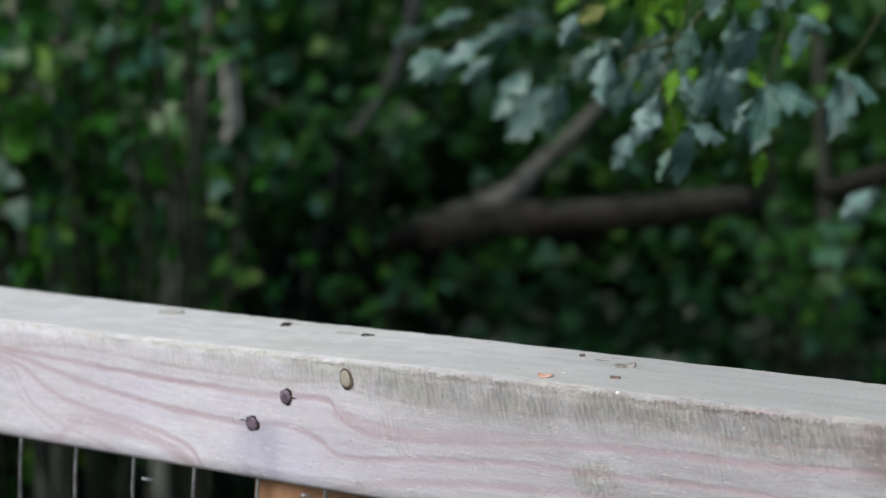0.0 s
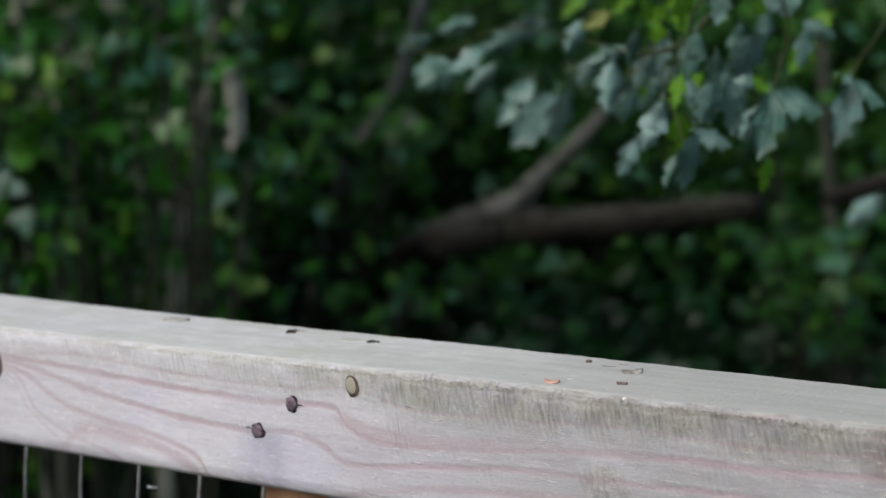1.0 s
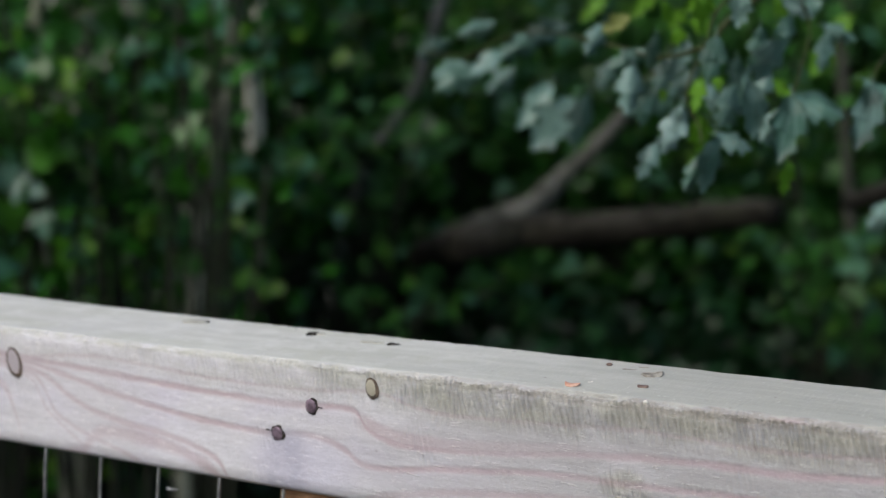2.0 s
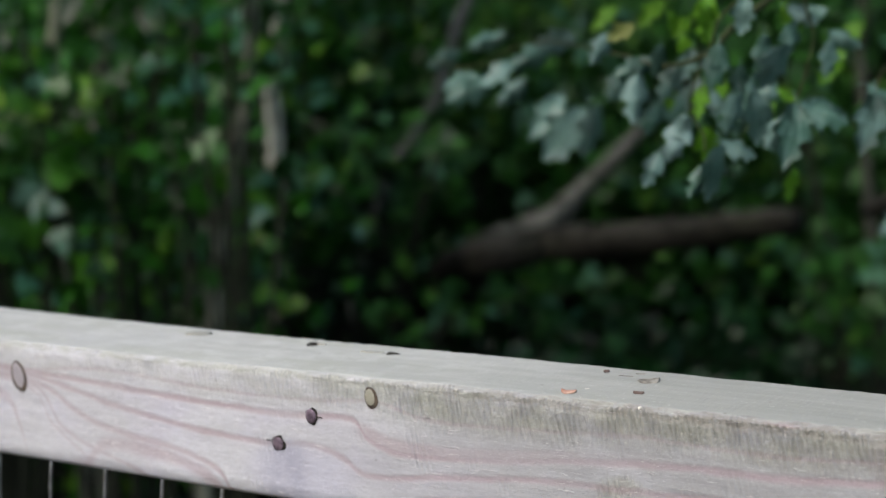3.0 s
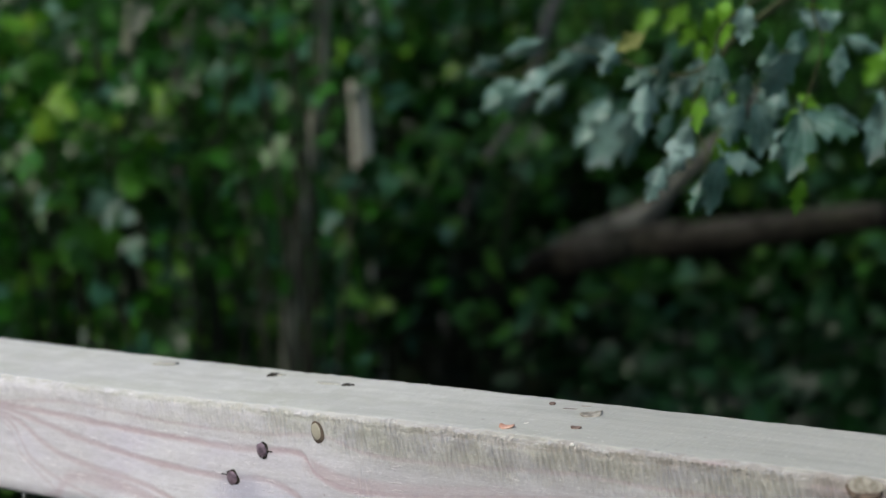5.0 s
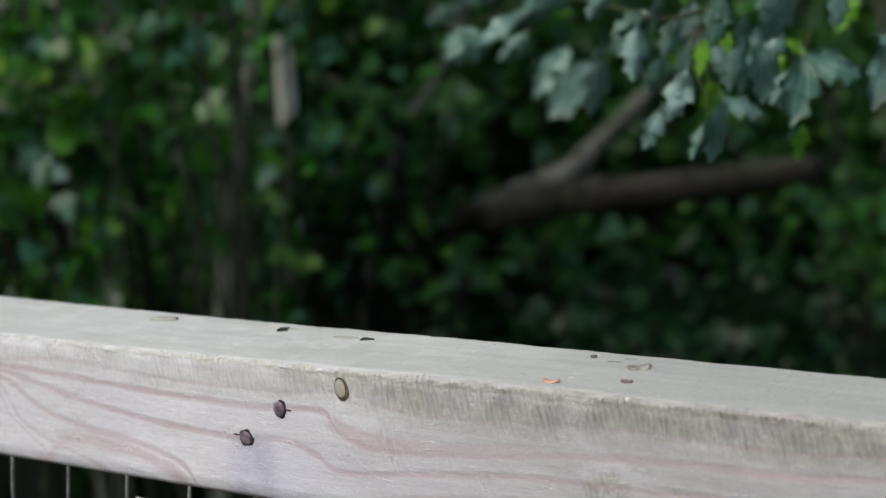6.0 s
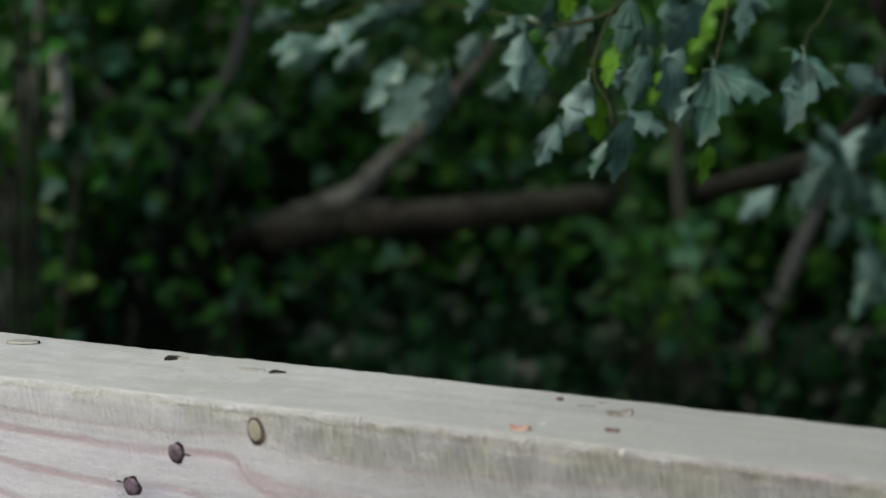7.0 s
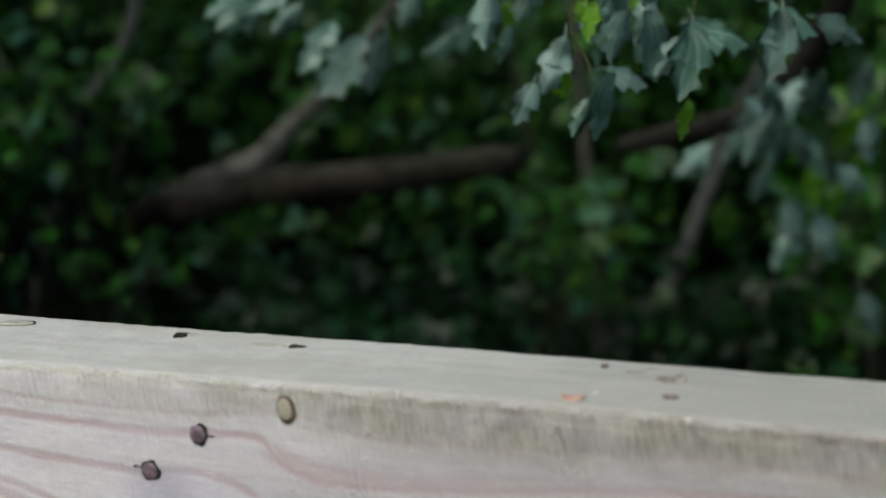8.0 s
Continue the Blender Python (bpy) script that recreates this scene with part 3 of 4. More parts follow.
for px in (-0.1115, -1.36, 1.00):
    build_post(px)

# welded wire mesh behind the lower edge of the rail
WIRE_Y = 0.0075
for i in range(-22, 19):
    wx = -0.2265 + 0.0482 * i
    if -1.4 < wx < 1.05:
        bm = bmesh.new()
        lo = 0.06
        pts = [(wx, 0.018, RAIL_H - RAIL_T + 0.004), (wx - LEAN * 0.02, WIRE_Y - 0.004, RAIL_H - RAIL_T - 0.016), (wx - LEAN * 0.5, WIRE_Y - 0.004, RAIL_H - RAIL_T - 0.5), (wx - LEAN * 0.95, WIRE_Y - 0.004, lo)]
        tube(bm, pts, [0.0011] * 4, 6)
        part("wire", bm, WIRE, fence, "thin galvanised wire")
for k in range(9):
    wz = RAIL_H - RAIL_T - 0.085 - 0.1 * k
    bm = bmesh.new()
    tube(bm, [(-1.45 - LEAN * (0.085 + 0.1 * k), WIRE_Y - 0.0062, wz), (-0.2, WIRE_Y - 0.0062, wz), (1.02, WIRE_Y - 0.0062, wz)], [0.0011] * 3, 6)
    part("wire", bm, WIRE, fence, "thin galvanised wire")
# a staple end that holds the mesh, and one by the post
for sx, sz, ln in ((-0.219, -0.085, 0.006), (-0.097, -0.078, 0.004)):
    bm = bmesh.new()
    tube(bm, [(sx - 0.002, 0.004, RAIL_H + sz), (sx + ln * 0.4, 0.001, RAIL_H + sz + 0.0006), (sx + ln, 0.004, RAIL_H + sz)], [0.0008, 0.0010, 0.0006], 7)
    part("staple", bm, WIRE, fence, "bright bent wire staple")


# ---- crumbs on the rail ----
def chip(name, x, y, lx, ly, lz, spin, material, label, category, curl=0.4, seed=0, tilt=0):
    """A thin curled shard lying on the rail's top."""
    bm = bmesh.new()
    bmesh.ops.create_icosphere(bm, subdivisions=3, radius=1.0)
    for v in bm.verts:
        c = v.co.copy()
        r = 1 + 0.22 * noise.noise(c * 1.6 + Vector((seed, 0, 0)))
        v.co = Vector((c.x * lx * r, c.y * ly * r, c.z * lz + curl * lz * 4 * (c.x * c.x - 0.3)))
    low = min(v.co.z for v in bm.verts)
    for v in bm.verts:
        v.co.z -= low
    ob = part(name, bm, material)
    ob.matrix_world = SLOPE @ Matrix.Translation((x, y, RAIL_H + 0.0002)) @ pose(0, 0, 0, tilt, 0, spin)
    return tagged(ob, label, category, "nut crumbs on the rail")


chip("nut_shell", 0.0595, 0.0101, 0.0040, 0.0026, 0.0010, 15, SHELL, "curled pinkish-brown nut shell fragment on the rail", "nut shell", 0.3, 1)
chip("nut_shell", 0.0565, 0.0127, 0.0036, 0.0010, 0.0006, -12, SHELL, "thin pale brown shell splinter on the rail", "nut shell", 0.4, 2)
chip("nut_crumb", 0.0637, 0.0195, 0.0012, 0.0009, 0.0006, 40, KERNEL, "small pale nut crumb on the rail", "nut crumb", 0.3, 3)
chip("husk", 0.0663, 0.0213, 0.0026, 0.0016, 0.0004, 20, HUSK, "thin greyish husk flake on the rail", "husk", 0.2, 4)
chip("husk", 0.0836, 0.0440, 0.0052, 0.0060, 0.0009, 42, HUSK, "dark grey-brown husk flake on the rail", "husk", 0.35, 5)
chip("husk", 0.0802, 0.0428, 0.0030, 0.0014, 0.0006, -10, HUSK, "small dark husk flake on the rail", "husk", 0.3, 6)
chip("nut_crumb", 0.0861, 0.0388, 0.0013, 0.0008, 0.0005, 10, KERNEL, "small pale nut crumb beside a husk flake", "nut crumb", 0.2, 13)
chip("husk", 0.0931, 0.0204, 0.0029, 0.0015, 0.0011, 6, HUSK_RED, "dark reddish husk crumb on the rail", "husk", 0.2, 7)
chip("nut_crumb", 0.1099, -0.0036, 0.0011, 0.0010, 0.0010, 0, KERNEL, "tiny white nut crumb at the rail's edge", "nut crumb", 0.0, 8)
chip("husk", 0.0509, 0.0549, 0.0016, 0.0012, 0.0010, 30, HUSK_RED, "tiny dark husk crumb on the rail", "husk", 0.1, 9)
chip("husk", 0.0653, 0.0509, 0.0040, 0.0013, 0.0004, 5, HUSK_RED, "thin reddish husk splinter on the rail", "husk", 0.2, 10)
chip("husk", 0.0695, 0.0580, 0.0026, 0.0009, 0.0004, 12, HUSK, "thin dark husk splinter on the rail", "husk", 0.2, 11)
chip("husk", 0.1496, 0.0633, 0.0010, 0.0008, 0.0006, 0, HUSK, "tiny dark husk crumb on the rail", "husk", 0.0, 12)


# ---- leaves in bulk ----
def leaf_mesh(name, centres, ways, normals, sizes, material, lobed=False):
    """Many small folded leaves in one mesh: each is a stalkless blade with its own fold and droop."""
    if lobed:
        shape = np.array([(0, 0.05, 0), (0.24, 0.0, 0.05), (0.58, 0.36, 0.0), (0.20, 0.48, 0.07), (0.30, 0.76, 0.0), (0.0, 1.08, -0.16),
                          (-0.30, 0.76, 0.0), (-0.20, 0.48, 0.07), (-0.58, 0.36, 0.0), (-0.24, 0.0, 0.05), (0, 0.5, -0.03)])
        faces = [(0, 1, 10), (1, 2, 3, 10), (3, 4, 10), (4, 5, 10), (10, 5, 6), (10, 6, 7), (10, 7, 8, 9), (10, 9, 0)]
    else:
        shape = np.array([(0, 0, 0), (0.30, 0.25, 0.07), (0.34, 0.55, 0.05), (0.0, 1.0, -0.12), (-0.34, 0.55, 0.05), (-0.30, 0.25, 0.07), (0, 0.5, -0.02)])
        faces = [(0, 1, 6), (1, 2, 6), (2, 3, 6), (6, 3, 4), (6, 4, 5), (6, 5, 0)]
    d = ways / np.linalg.norm(ways, axis=1)[:, None]
    nn = normals - d * (normals * d).sum(1)[:, None]
    nn /= np.linalg.norm(nn, axis=1)[:, None] + 1e-9
    s = np.cross(d, nn)
    verts = (centres[:, None, :] + sizes[:, None, None] * (shape[None, :, 0:1] * s[:, None] + (shape[None, :, 1:2] - 0.5) * d[:, None] + shape[None, :, 2:3] * nn[:, None])).reshape(-1, 3)
    k = len(shape)
    count = len(centres)
    loops = np.concatenate([np.array(f) for f in faces])
    all_loops = (loops[None, :] + (np.arange(count) * k)[:, None]).ravel()
    lens = np.tile([len(f) for f in faces], count)
    me = bpy.data.meshes.new(name)
    me.vertices.add(len(verts)), me.loops.add(len(all_loops)), me.polygons.add(len(lens))
    me.vertices.foreach_set("co", verts.ravel())
    me.loops.foreach_set("vertex_index", all_loops)
    me.polygons.foreach_set("loop_start", np.concatenate(([0], np.cumsum(lens)[:-1])))
    me.polygons.foreach_set("use_smooth", [True] * len(lens))
    me.update(calc_edges=True)
    me.materials.append(material)
    return me


def clumped(rng, count, anchors, spread, flat=0.55):
    """Leaf places gathered in clumps round the anchors."""
    which = rng.integers(0, len(anchors), count)
    off = rng.normal(0, 1, (count, 3)) * np.array(spread)
    off[:, 2] *= flat
    return anchors[which] + off


def leaf_turns(rng, count, droop=0.5, toward=(0.2, -0.5)):
    ways = rng.normal(0, 1, (count, 3))
    ways[:, 2] = ways[:, 2] * 0.35 - droop
    normals = rng.normal(0, 0.8, (count, 3)) + np.array([toward[0], toward[1], 1.0])
    return ways, normals


def sapling(name, line, radii, material, seed, leaves, size, leaf_material, label, low=0.15, high=1.7, reach=0.30, limbs=7, spread=0.10):
    """A slender tree: tapered trunk along a line, side limbs, a loose crown of single leaves."""
    rng = np.random.default_rng(seed)
    rnd = random.Random(seed)
    base = Vector(line[0])
    tree = thing(name, Matrix.Translation(base), label, "tree", "young trees behind the fence")
    pts = [Vector(p) - base for p in line]
    bm = bmesh.new()
    tube(bm, pts, radii, 10, 0.25, seed)
    part("trunk", bm, material, tree)
    anchors = []
    for i in range(limbs):
        zz = low + (high - low) * (i + rnd.random()) / limbs
        j = max(k for k in range(len(pts) - 1) if pts[k].z <= zz)
        start = pts[j].lerp(pts[j + 1], (zz - pts[j].z) / (pts[j + 1].z - pts[j].z))
        a = rnd.uniform(0, 2 * math.pi)
        out = reach * rnd.uniform(0.6, 1.3)
        mid = start + Vector((math.cos(a) * out * 0.5, math.sin(a) * out * 0.5, 0.10 * rnd.uniform(0, 1)))
        end = start + Vector((math.cos(a + 0.3) * out, math.sin(a + 0.3) * out, rnd.uniform(-0.05, 0.16)))
        r = 0.32 * radii[j]
        bm = bmesh.new()
        tube(bm, [start, mid, end], [r, r * 0.7, r * 0.3], 6, 0.2, seed + i)
        part("limb", bm, material, tree)
        for t in (0.35, 0.6, 0.85, 1.0):
            anchors.append(tuple(start.lerp(mid, t * 2) if t < 0.5 else mid.lerp(end, t * 2 - 1)))
    places = clumped(rng, leaves, np.array(anchors), (spread, spread, spread))
    places[:, 2] = np.maximum(places[:, 2], 0.03)
    ways, normals = leaf_turns(rng, leaves)
    sizes = size * rng.uniform(0.6, 1.25, leaves)
    part("crown", leaf_mesh("crown", places, ways, normals, sizes, leaf_material, lobed=True), None, tree, "loose dark green leaves")
    return tree


GROUND = -0.50        # the wood lies lower than the deck
EYE = (0.55, -0.72)   # the spot on the path from which the belts of the wood are laid out


def stem(top, foot, height):
    """Points of a stem from the ground up through two seen places to a given height."""
    top, foot = Vector(top), Vector(foot)
    way = (top - foot) / (top.z - foot.z)
    at = lambda zz: tuple(foot + way * (zz - foot.z))
    up = Vector(at(top.z + 0.5)) + Vector((0.05, 0.05, 0))
    return [at(GROUND), at(foot.z), tuple(top), tuple(up), (up.x + 0.1, up.y + 0.12, height)]


def spot(turn, away):
    """A place in the wood: degrees from the y axis as seen from the path, and metres."""
    a = radians(turn)
    return EYE[0] + away * math.sin(a), EYE[1] + away * math.cos(a)


sapling("sapling", stem((-2.535, 1.915, 0.806), (-2.456, 1.878, 0.377), 4.2), [0.017, 0.015, 0.014, 0.013, 0.01], BARK_UMBER, 11, 300, 0.052, LEAF_WOOD, "slender grey-barked sapling with dark green leaves", low=1.15, high=1.9, limbs=6, spread=0.13)
sapling("sapling", stem((-2.699, 2.177, 0.750), (-2.686, 2.165, 0.644), 4.0), [0.016, 0.014, 0.013, 0.013, 0.008], BARK_UMBER, 12, 300, 0.052, LEAF_WOOD, "slender grey-barked sapling with dark green leaves", low=0.6, high=1.7, limbs=9, spread=0.13)
sapling("young_tree", [(-2.15, 1.90, GROUND), (-2.189, 2.008, 0.352), (-2.207, 2.071, 0.600), (-2.206, 2.110, 0.751), (-2.22, 2.18, 1.3), (-2.1, 2.3, 5.0)], [0.026, 0.020, 0.018, 0.017, 0.016, 0.010], BARK_UMBER, 13, 240, 0.055, LEAF_WOOD, "grey-brown leaning tree trunk in leafy undergrowth", low=1.45, high=2.2, reach=0.34, limbs=5, spread=0.15)
sapling("birch", stem((-3.473, 3.526, 0.603), (-3.444, 3.506, 0.380), 6.0), [0.034, 0.030, 0.028, 0.025, 0.014], BARK_PALE, 14, 260, 0.065, LEAF_WOOD, "pale-barked thin birch among dark leaves", low=1.25, high=2.3, reach=0.4, spread=0.16)
sapling("young_tree", [(-3.60, 3.98, GROUND), (-3.526, 4.064, 0.113), (-3.434, 4.216, 0.395), (-3.391, 4.298, 0.673), (-3.25, 4.55, 1.4), (-3.0, 4.9, 4.2)], [0.026, 0.020, 0.020, 0.020, 0.018, 0.010], BARK_SHEEN, 15, 260, 0.06, LEAF_WOOD, "slanting grey stem in dark undergrowth", low=1.4, high=2.4, reach=0.4, spread=0.16)
sapling("young_tree", stem((-2.019, 4.331, 0.587), (-1.878, 4.249, -0.088), 4.6), [0.021, 0.018, 0.016, 0.015, 0.010], BARK_BROWN, 16, 420, 0.06, LEAF_FAR, "grey-brown upright stem behind maple leaves", low=1.2, high=2.2, limbs=9, reach=0.4, spread=0.16)
sapling("sapling", stem((-2.221, 4.407, 0.385), (-2.046, 4.383, -0.094), 3.2), [0.015, 0.012, 0.011, 0.010, 0.007], BARK_GREY, 17, 220, 0.055, LEAF_FAR, "thin dark leaning sapling in undergrowth", low=1.0, high=1.8, limbs=7, spread=0.15)
sapling("sapling", [(-2.09, 4.92, GROUND), (-2.01, 5.048, -0.285), (-1.955, 5.131, -0.061), (-1.909, 5.235, 0.197), (-1.80, 5.42, 0.75), (-1.6, 5.7, 3.0)], [0.028, 0.025, 0.023, 0.021, 0.017, 0.009], BARK_SHEEN, 18, 220, 0.055, LEAF_FAR, "thin leaning grey sapling in undergrowth", low=0.9, high=1.8, limbs=7, spread=0.15)


# ---- dead forked branch ----
def build_dead_branch():
    o = Vector((-3.30, 4.30, GROUND))
    b = thing("dead_branch", Matrix.Translation(o), "dark fallen forked branch with a broken end", "branch")
    rel = lambda *pts: [Vector(p) - o for p in pts]
    bm = bmesh.new()
    tube(bm, rel((-3.30, 4.30, GROUND), (-3.16, 4.02, -0.16), (-3.011, 3.761, 0.018), (-2.86, 3.70, 0.088), (-2.731, 3.59, 0.130), (-2.648, 3.70, 0.147)), [0.044, 0.046, 0.048, 0.046, 0.050, 0.046], 12, 0.3, 1)
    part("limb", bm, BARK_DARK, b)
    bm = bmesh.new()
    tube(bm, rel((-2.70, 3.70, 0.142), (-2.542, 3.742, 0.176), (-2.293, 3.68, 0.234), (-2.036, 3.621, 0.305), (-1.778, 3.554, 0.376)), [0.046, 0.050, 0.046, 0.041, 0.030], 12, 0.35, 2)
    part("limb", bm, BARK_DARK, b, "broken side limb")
    bm = bmesh.new()
    tube(bm, rel((-2.94, 3.74, 0.075), (-2.77, 3.68, 0.150), (-2.706, 3.745, 0.182), (-2.679, 3.84, 0.216), (-2.711, 4.019, 0.268), (-2.70, 4.17, 0.345), (-2.775, 4.515, 0.444), (-2.741, 4.677, 0.597)), [0.030, 0.044, 0.042, 0.036, 0.029, 0.024, 0.019, 0.012], 12, 0.3, 3)
    part("limb", bm, BARK_LICHEN_LIT, b, "upright limb, lichened and painted lit on top")
    return b


build_dead_branch()


# ---- wood behind: shrubs, low plants, far trees, roof of leaves ----
def shrub(seed, x, y, height, wide, leaves, size, material, low=0.25, even=0.6, label="dense dark green leafy shrub on the woodland floor"):
    """A shrub of six bent stems; low: how far up the stems the leaves begin; even: height of its shortest stem."""
    rng = np.random.default_rng(seed)
    rnd = random.Random(seed)
    s = thing("shrub", Matrix.Translation((x, y, GROUND)), label, "shrub", "shrubs behind the fence")
    anchors = []
    for i in range(6):
        a = rnd.uniform(0, 2 * math.pi)
        end = Vector((math.cos(a) * wide * rnd.uniform(0.3, 1), math.sin(a) * wide * rnd.uniform(0.3, 1), height * rnd.uniform(even, 1.0)))
        mid = end * 0.5 + Vector((rnd.uniform(-0.05, 0.05), rnd.uniform(-0.05, 0.05), 0.08))
        bm = bmesh.new()
        slim = min(1, wide / 0.32)
        tube(bm, [Vector((0, 0, 0)), mid, end], [0.011 * slim, 0.008 * slim, 0.004], 6, 0.2, seed + i)
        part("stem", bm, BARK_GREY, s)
        for k in range(6):
            t = low + (1 - low) * k / 5
            p = mid * (2 * t) if t < 0.5 else mid.lerp(end, 2 * t - 1)
            anchors.append(tuple(p))
    places = clumped(rng, leaves, np.array(anchors), (wide * 0.30,) * 3, 0.8)
    floor = max(0.02, 0.8 * low * height - 0.1)
    places[:, 2] = floor + np.abs(places[:, 2] - floor)
    ways, normals = leaf_turns(rng, leaves)
    part("leaves", leaf_mesh("leaves", places, ways, normals, size * rng.uniform(0.55, 1.3, leaves), material, lobed=True), None, s, "small dark green leaves")
    return s


place = random.Random(5)
for i in range(60):
    # a broad belt behind the stems and the dead branch, denser to the back
    away = 7.0 + 2.4 * (i / 60) + place.uniform(-0.3, 0.3)
    turn = place.uniform(-62, -8)
    shrub(100 + i, *spot(turn, away), place.uniform(0.9, 2.0), place.uniform(0.34, 0.6), 1000, 0.056 + 0.005 * (away - 6), LEAF_FAR, 0.75 if -44 < turn < -40.5 else 0.4)
for i in range(14):
    # low ones in front of the dead branch
    turn = -36.5 + 1.9 * i + place.uniform(-1, 1)
    shrub(300 + i, *spot(turn, place.uniform(4.6, 5.2)), place.uniform(0.34, 0.52) if turn < -31 else place.uniform(0.18, 0.26), place.uniform(0.25, 0.4), 240, 0.055, LEAF_SHADED, label="low dark green seedlings on the woodland floor")
for i in range(20):
    # leafy ones round the slender stems, bare below
    turn = -60 + 0.95 * i + place.uniform(-0.6, 0.6)
    away = place.uniform(6.4, 6.9) if -48.5 < turn < -40.5 else place.uniform(4.5, 6.2)
    shrub(500 + i, *spot(turn, away), place.uniform(1.2, 1.8), 0.38, 380, 0.058, LEAF_SUNLIT if turn < -51.5 else LEAF_WOOD, 0.55)
for turn, away, tall in ((-55.5, 3.85, 1.40), (-53.0, 4.0, 1.50), (-50.8, 3.9, 1.45), (-57, 3.7, 1.5), (-47.2, 3.75, 1.50)):
    shrub(400 - int(turn * 2), *spot(turn, away), tall, 0.26, 110, 0.054, LEAF_WOOD, 0.78)
for i in range(16):
    # knee-high ones round the feet of the stems
    turn = -61 + 1.05 * i + place.uniform(-0.4, 0.4)
    shrub(520 + i, *spot(turn, place.uniform(4.5, 5.4)), place.uniform(0.75, 1.0), 0.34, 330, 0.054, LEAF_WOOD, 0.4)
for i in range(8):
    # tall ones behind the dead branch
    shrub(600 + i, *spot(-38 + 2.6 * i, place.uniform(6.9, 7.4)), place.uniform(1.0, 1.6), 0.46, 420, 0.065, LEAF_FAR)
for i in range(9):
    # dense undergrowth behind the stems on the maple's side
    shrub(660 + i, *spot(-36.5 + 3.0 * i, place.uniform(6.7, 7.3)), place.uniform(0.75, 1.25), 0.5, 520, 0.064, LEAF_FAR, 0.4)
    shrub(680 + i, *spot(-35.5 + 3.0 * i, place.uniform(5.6, 6.1)), 0.24, 0.42, 330, 0.055, LEAF_SHADED, 0.1, label="low dark green seedlings on the woodland floor")
    # lighter ones that come into view at the end of the walk
    shrub(640 + i, *spot(-23.5 + 1.4 * i, place.uniform(6.6, 7.4) if i < 4 else place.uniform(5.4, 6.6)), place.uniform(0.8, 1.5), 0.40, 300, 0.068, LEAF_WOOD, 0.25)


def veil(seed, x, y, z, wide, leaves, size, material):
    """A slim shrub that bears its leaves round one height."""
    shrub(seed, x, y, (z - GROUND) * 1.08, wide, leaves, size, material, 0.88, 0.9)


# leaves in front of the leaning trunk
veil(484, -1.937, 1.805, 0.69, 0.13, 35, 0.046, LEAF_WOOD)
veil(487, -1.952, 1.844, 0.95, 0.14, 29, 0.046, LEAF_WOOD)
# leaves that veil the birch and the slanting stem
veil(481, -2.961, 3.007, 0.40, 0.15, 94, 0.053, LEAF_WOOD)
veil(488, -3.069, 3.150, 0.25, 0.18, 108, 0.053, LEAF_WOOD)
veil(483, -3.071, 3.113, 0.80, 0.15, 62, 0.053, LEAF_WOOD)
veil(482, -2.914, 3.458, 0.40, 0.16, 67, 0.053, LEAF_FAR)
veil(493, -3.026, 3.435, 0.18, 0.14, 46, 0.052, LEAF_SHADED)
veil(494, -3.070, 3.414, 0.02, 0.14, 46, 0.052, LEAF_SHADED)
veil(495, -2.991, 3.505, 0.33, 0.14, 46, 0.052, LEAF_SHADED)
# green clumps in the dark behind the dead branch
veil(469, -2.727, 3.322, -0.00, 0.20, 46, 0.050, LEAF_FAR)
veil(470, -3.730, 4.401, 0.15, 0.20, 70, 0.060, LEAF_FAR)
veil(472, -2.883, 3.962, -0.05, 0.20, 50, 0.060, LEAF_FAR)
veil(473, -3.441, 3.816, 0.04, 0.20, 40, 0.060, LEAF_FAR)
veil(474, -3.545, 4.592, 0.38, 0.20, 60, 0.060, LEAF_FAR)
# lighter leaves high up between the birch and the maple
veil(460, -4.028, 4.381, 0.49, 0.26, 70, 0.062, LEAF_SUNLIT)
veil(461, -4.006, 4.648, 0.38, 0.26, 70, 0.062, LEAF_SUNLIT)
veil(462, -4.041, 4.901, 0.49, 0.26, 80, 0.062, LEAF_SUNLIT)
veil(463, -3.640, 4.962, 0.52, 0.26, 80, 0.062, LEAF_SUNLIT)
veil(464, -3.884, 4.999, 0.34, 0.26, 60, 0.062, LEAF_SUNLIT)
veil(465, -4.034, 4.908, 0.55, 0.26, 60, 0.062, LEAF_SUNLIT)
# sunlit leaves beside the slender stems
veil(496, -2.676, 1.870, 0.69, 0.16, 60, 0.056, LEAF_SUNLIT)
veil(497, -2.698, 1.978, 0.60, 0.16, 44, 0.052, LEAF_WOOD)
veil(498, -2.625, 1.817, 0.89, 0.16, 60, 0.056, LEAF_SUNLIT)
veil(490, -2.355, 1.817, 0.72, 0.16, 45, 0.061, LEAF_SUNLIT)
veil(491, -2.275, 1.931, 0.84, 0.16, 35, 0.056, LEAF_WOOD)
veil(492, -2.435, 1.680, 0.68, 0.18, 59, 0.062, LEAF_SUNLIT)
# leaves in front of the stems on the maple's side
shrub(485, *spot(-27.2, 5.3), 0.95, 0.14, 60, 0.060, LEAF_FAR, 0.6)
shrub(486, *spot(-26.2, 5.2), 0.80, 0.14, 50, 0.060, LEAF_FAR, 0.5)

rng = np.random.default_rng(77)
count = 9000
spots = np.stack([rng.uniform(-8.5, 3.0, count), rng.uniform(2.2, 9.0, count), np.abs(rng.normal(0, 0.09, count)) + GROUND + 0.02], 1)
ways, normals = leaf_turns(rng, count, 0.1)
low = part("low_plants", leaf_mesh("low_plants", spots, ways, normals, 0.055 * rng.uniform(0.5, 1.4, count), LEAF_SHADED, lobed=True), None)
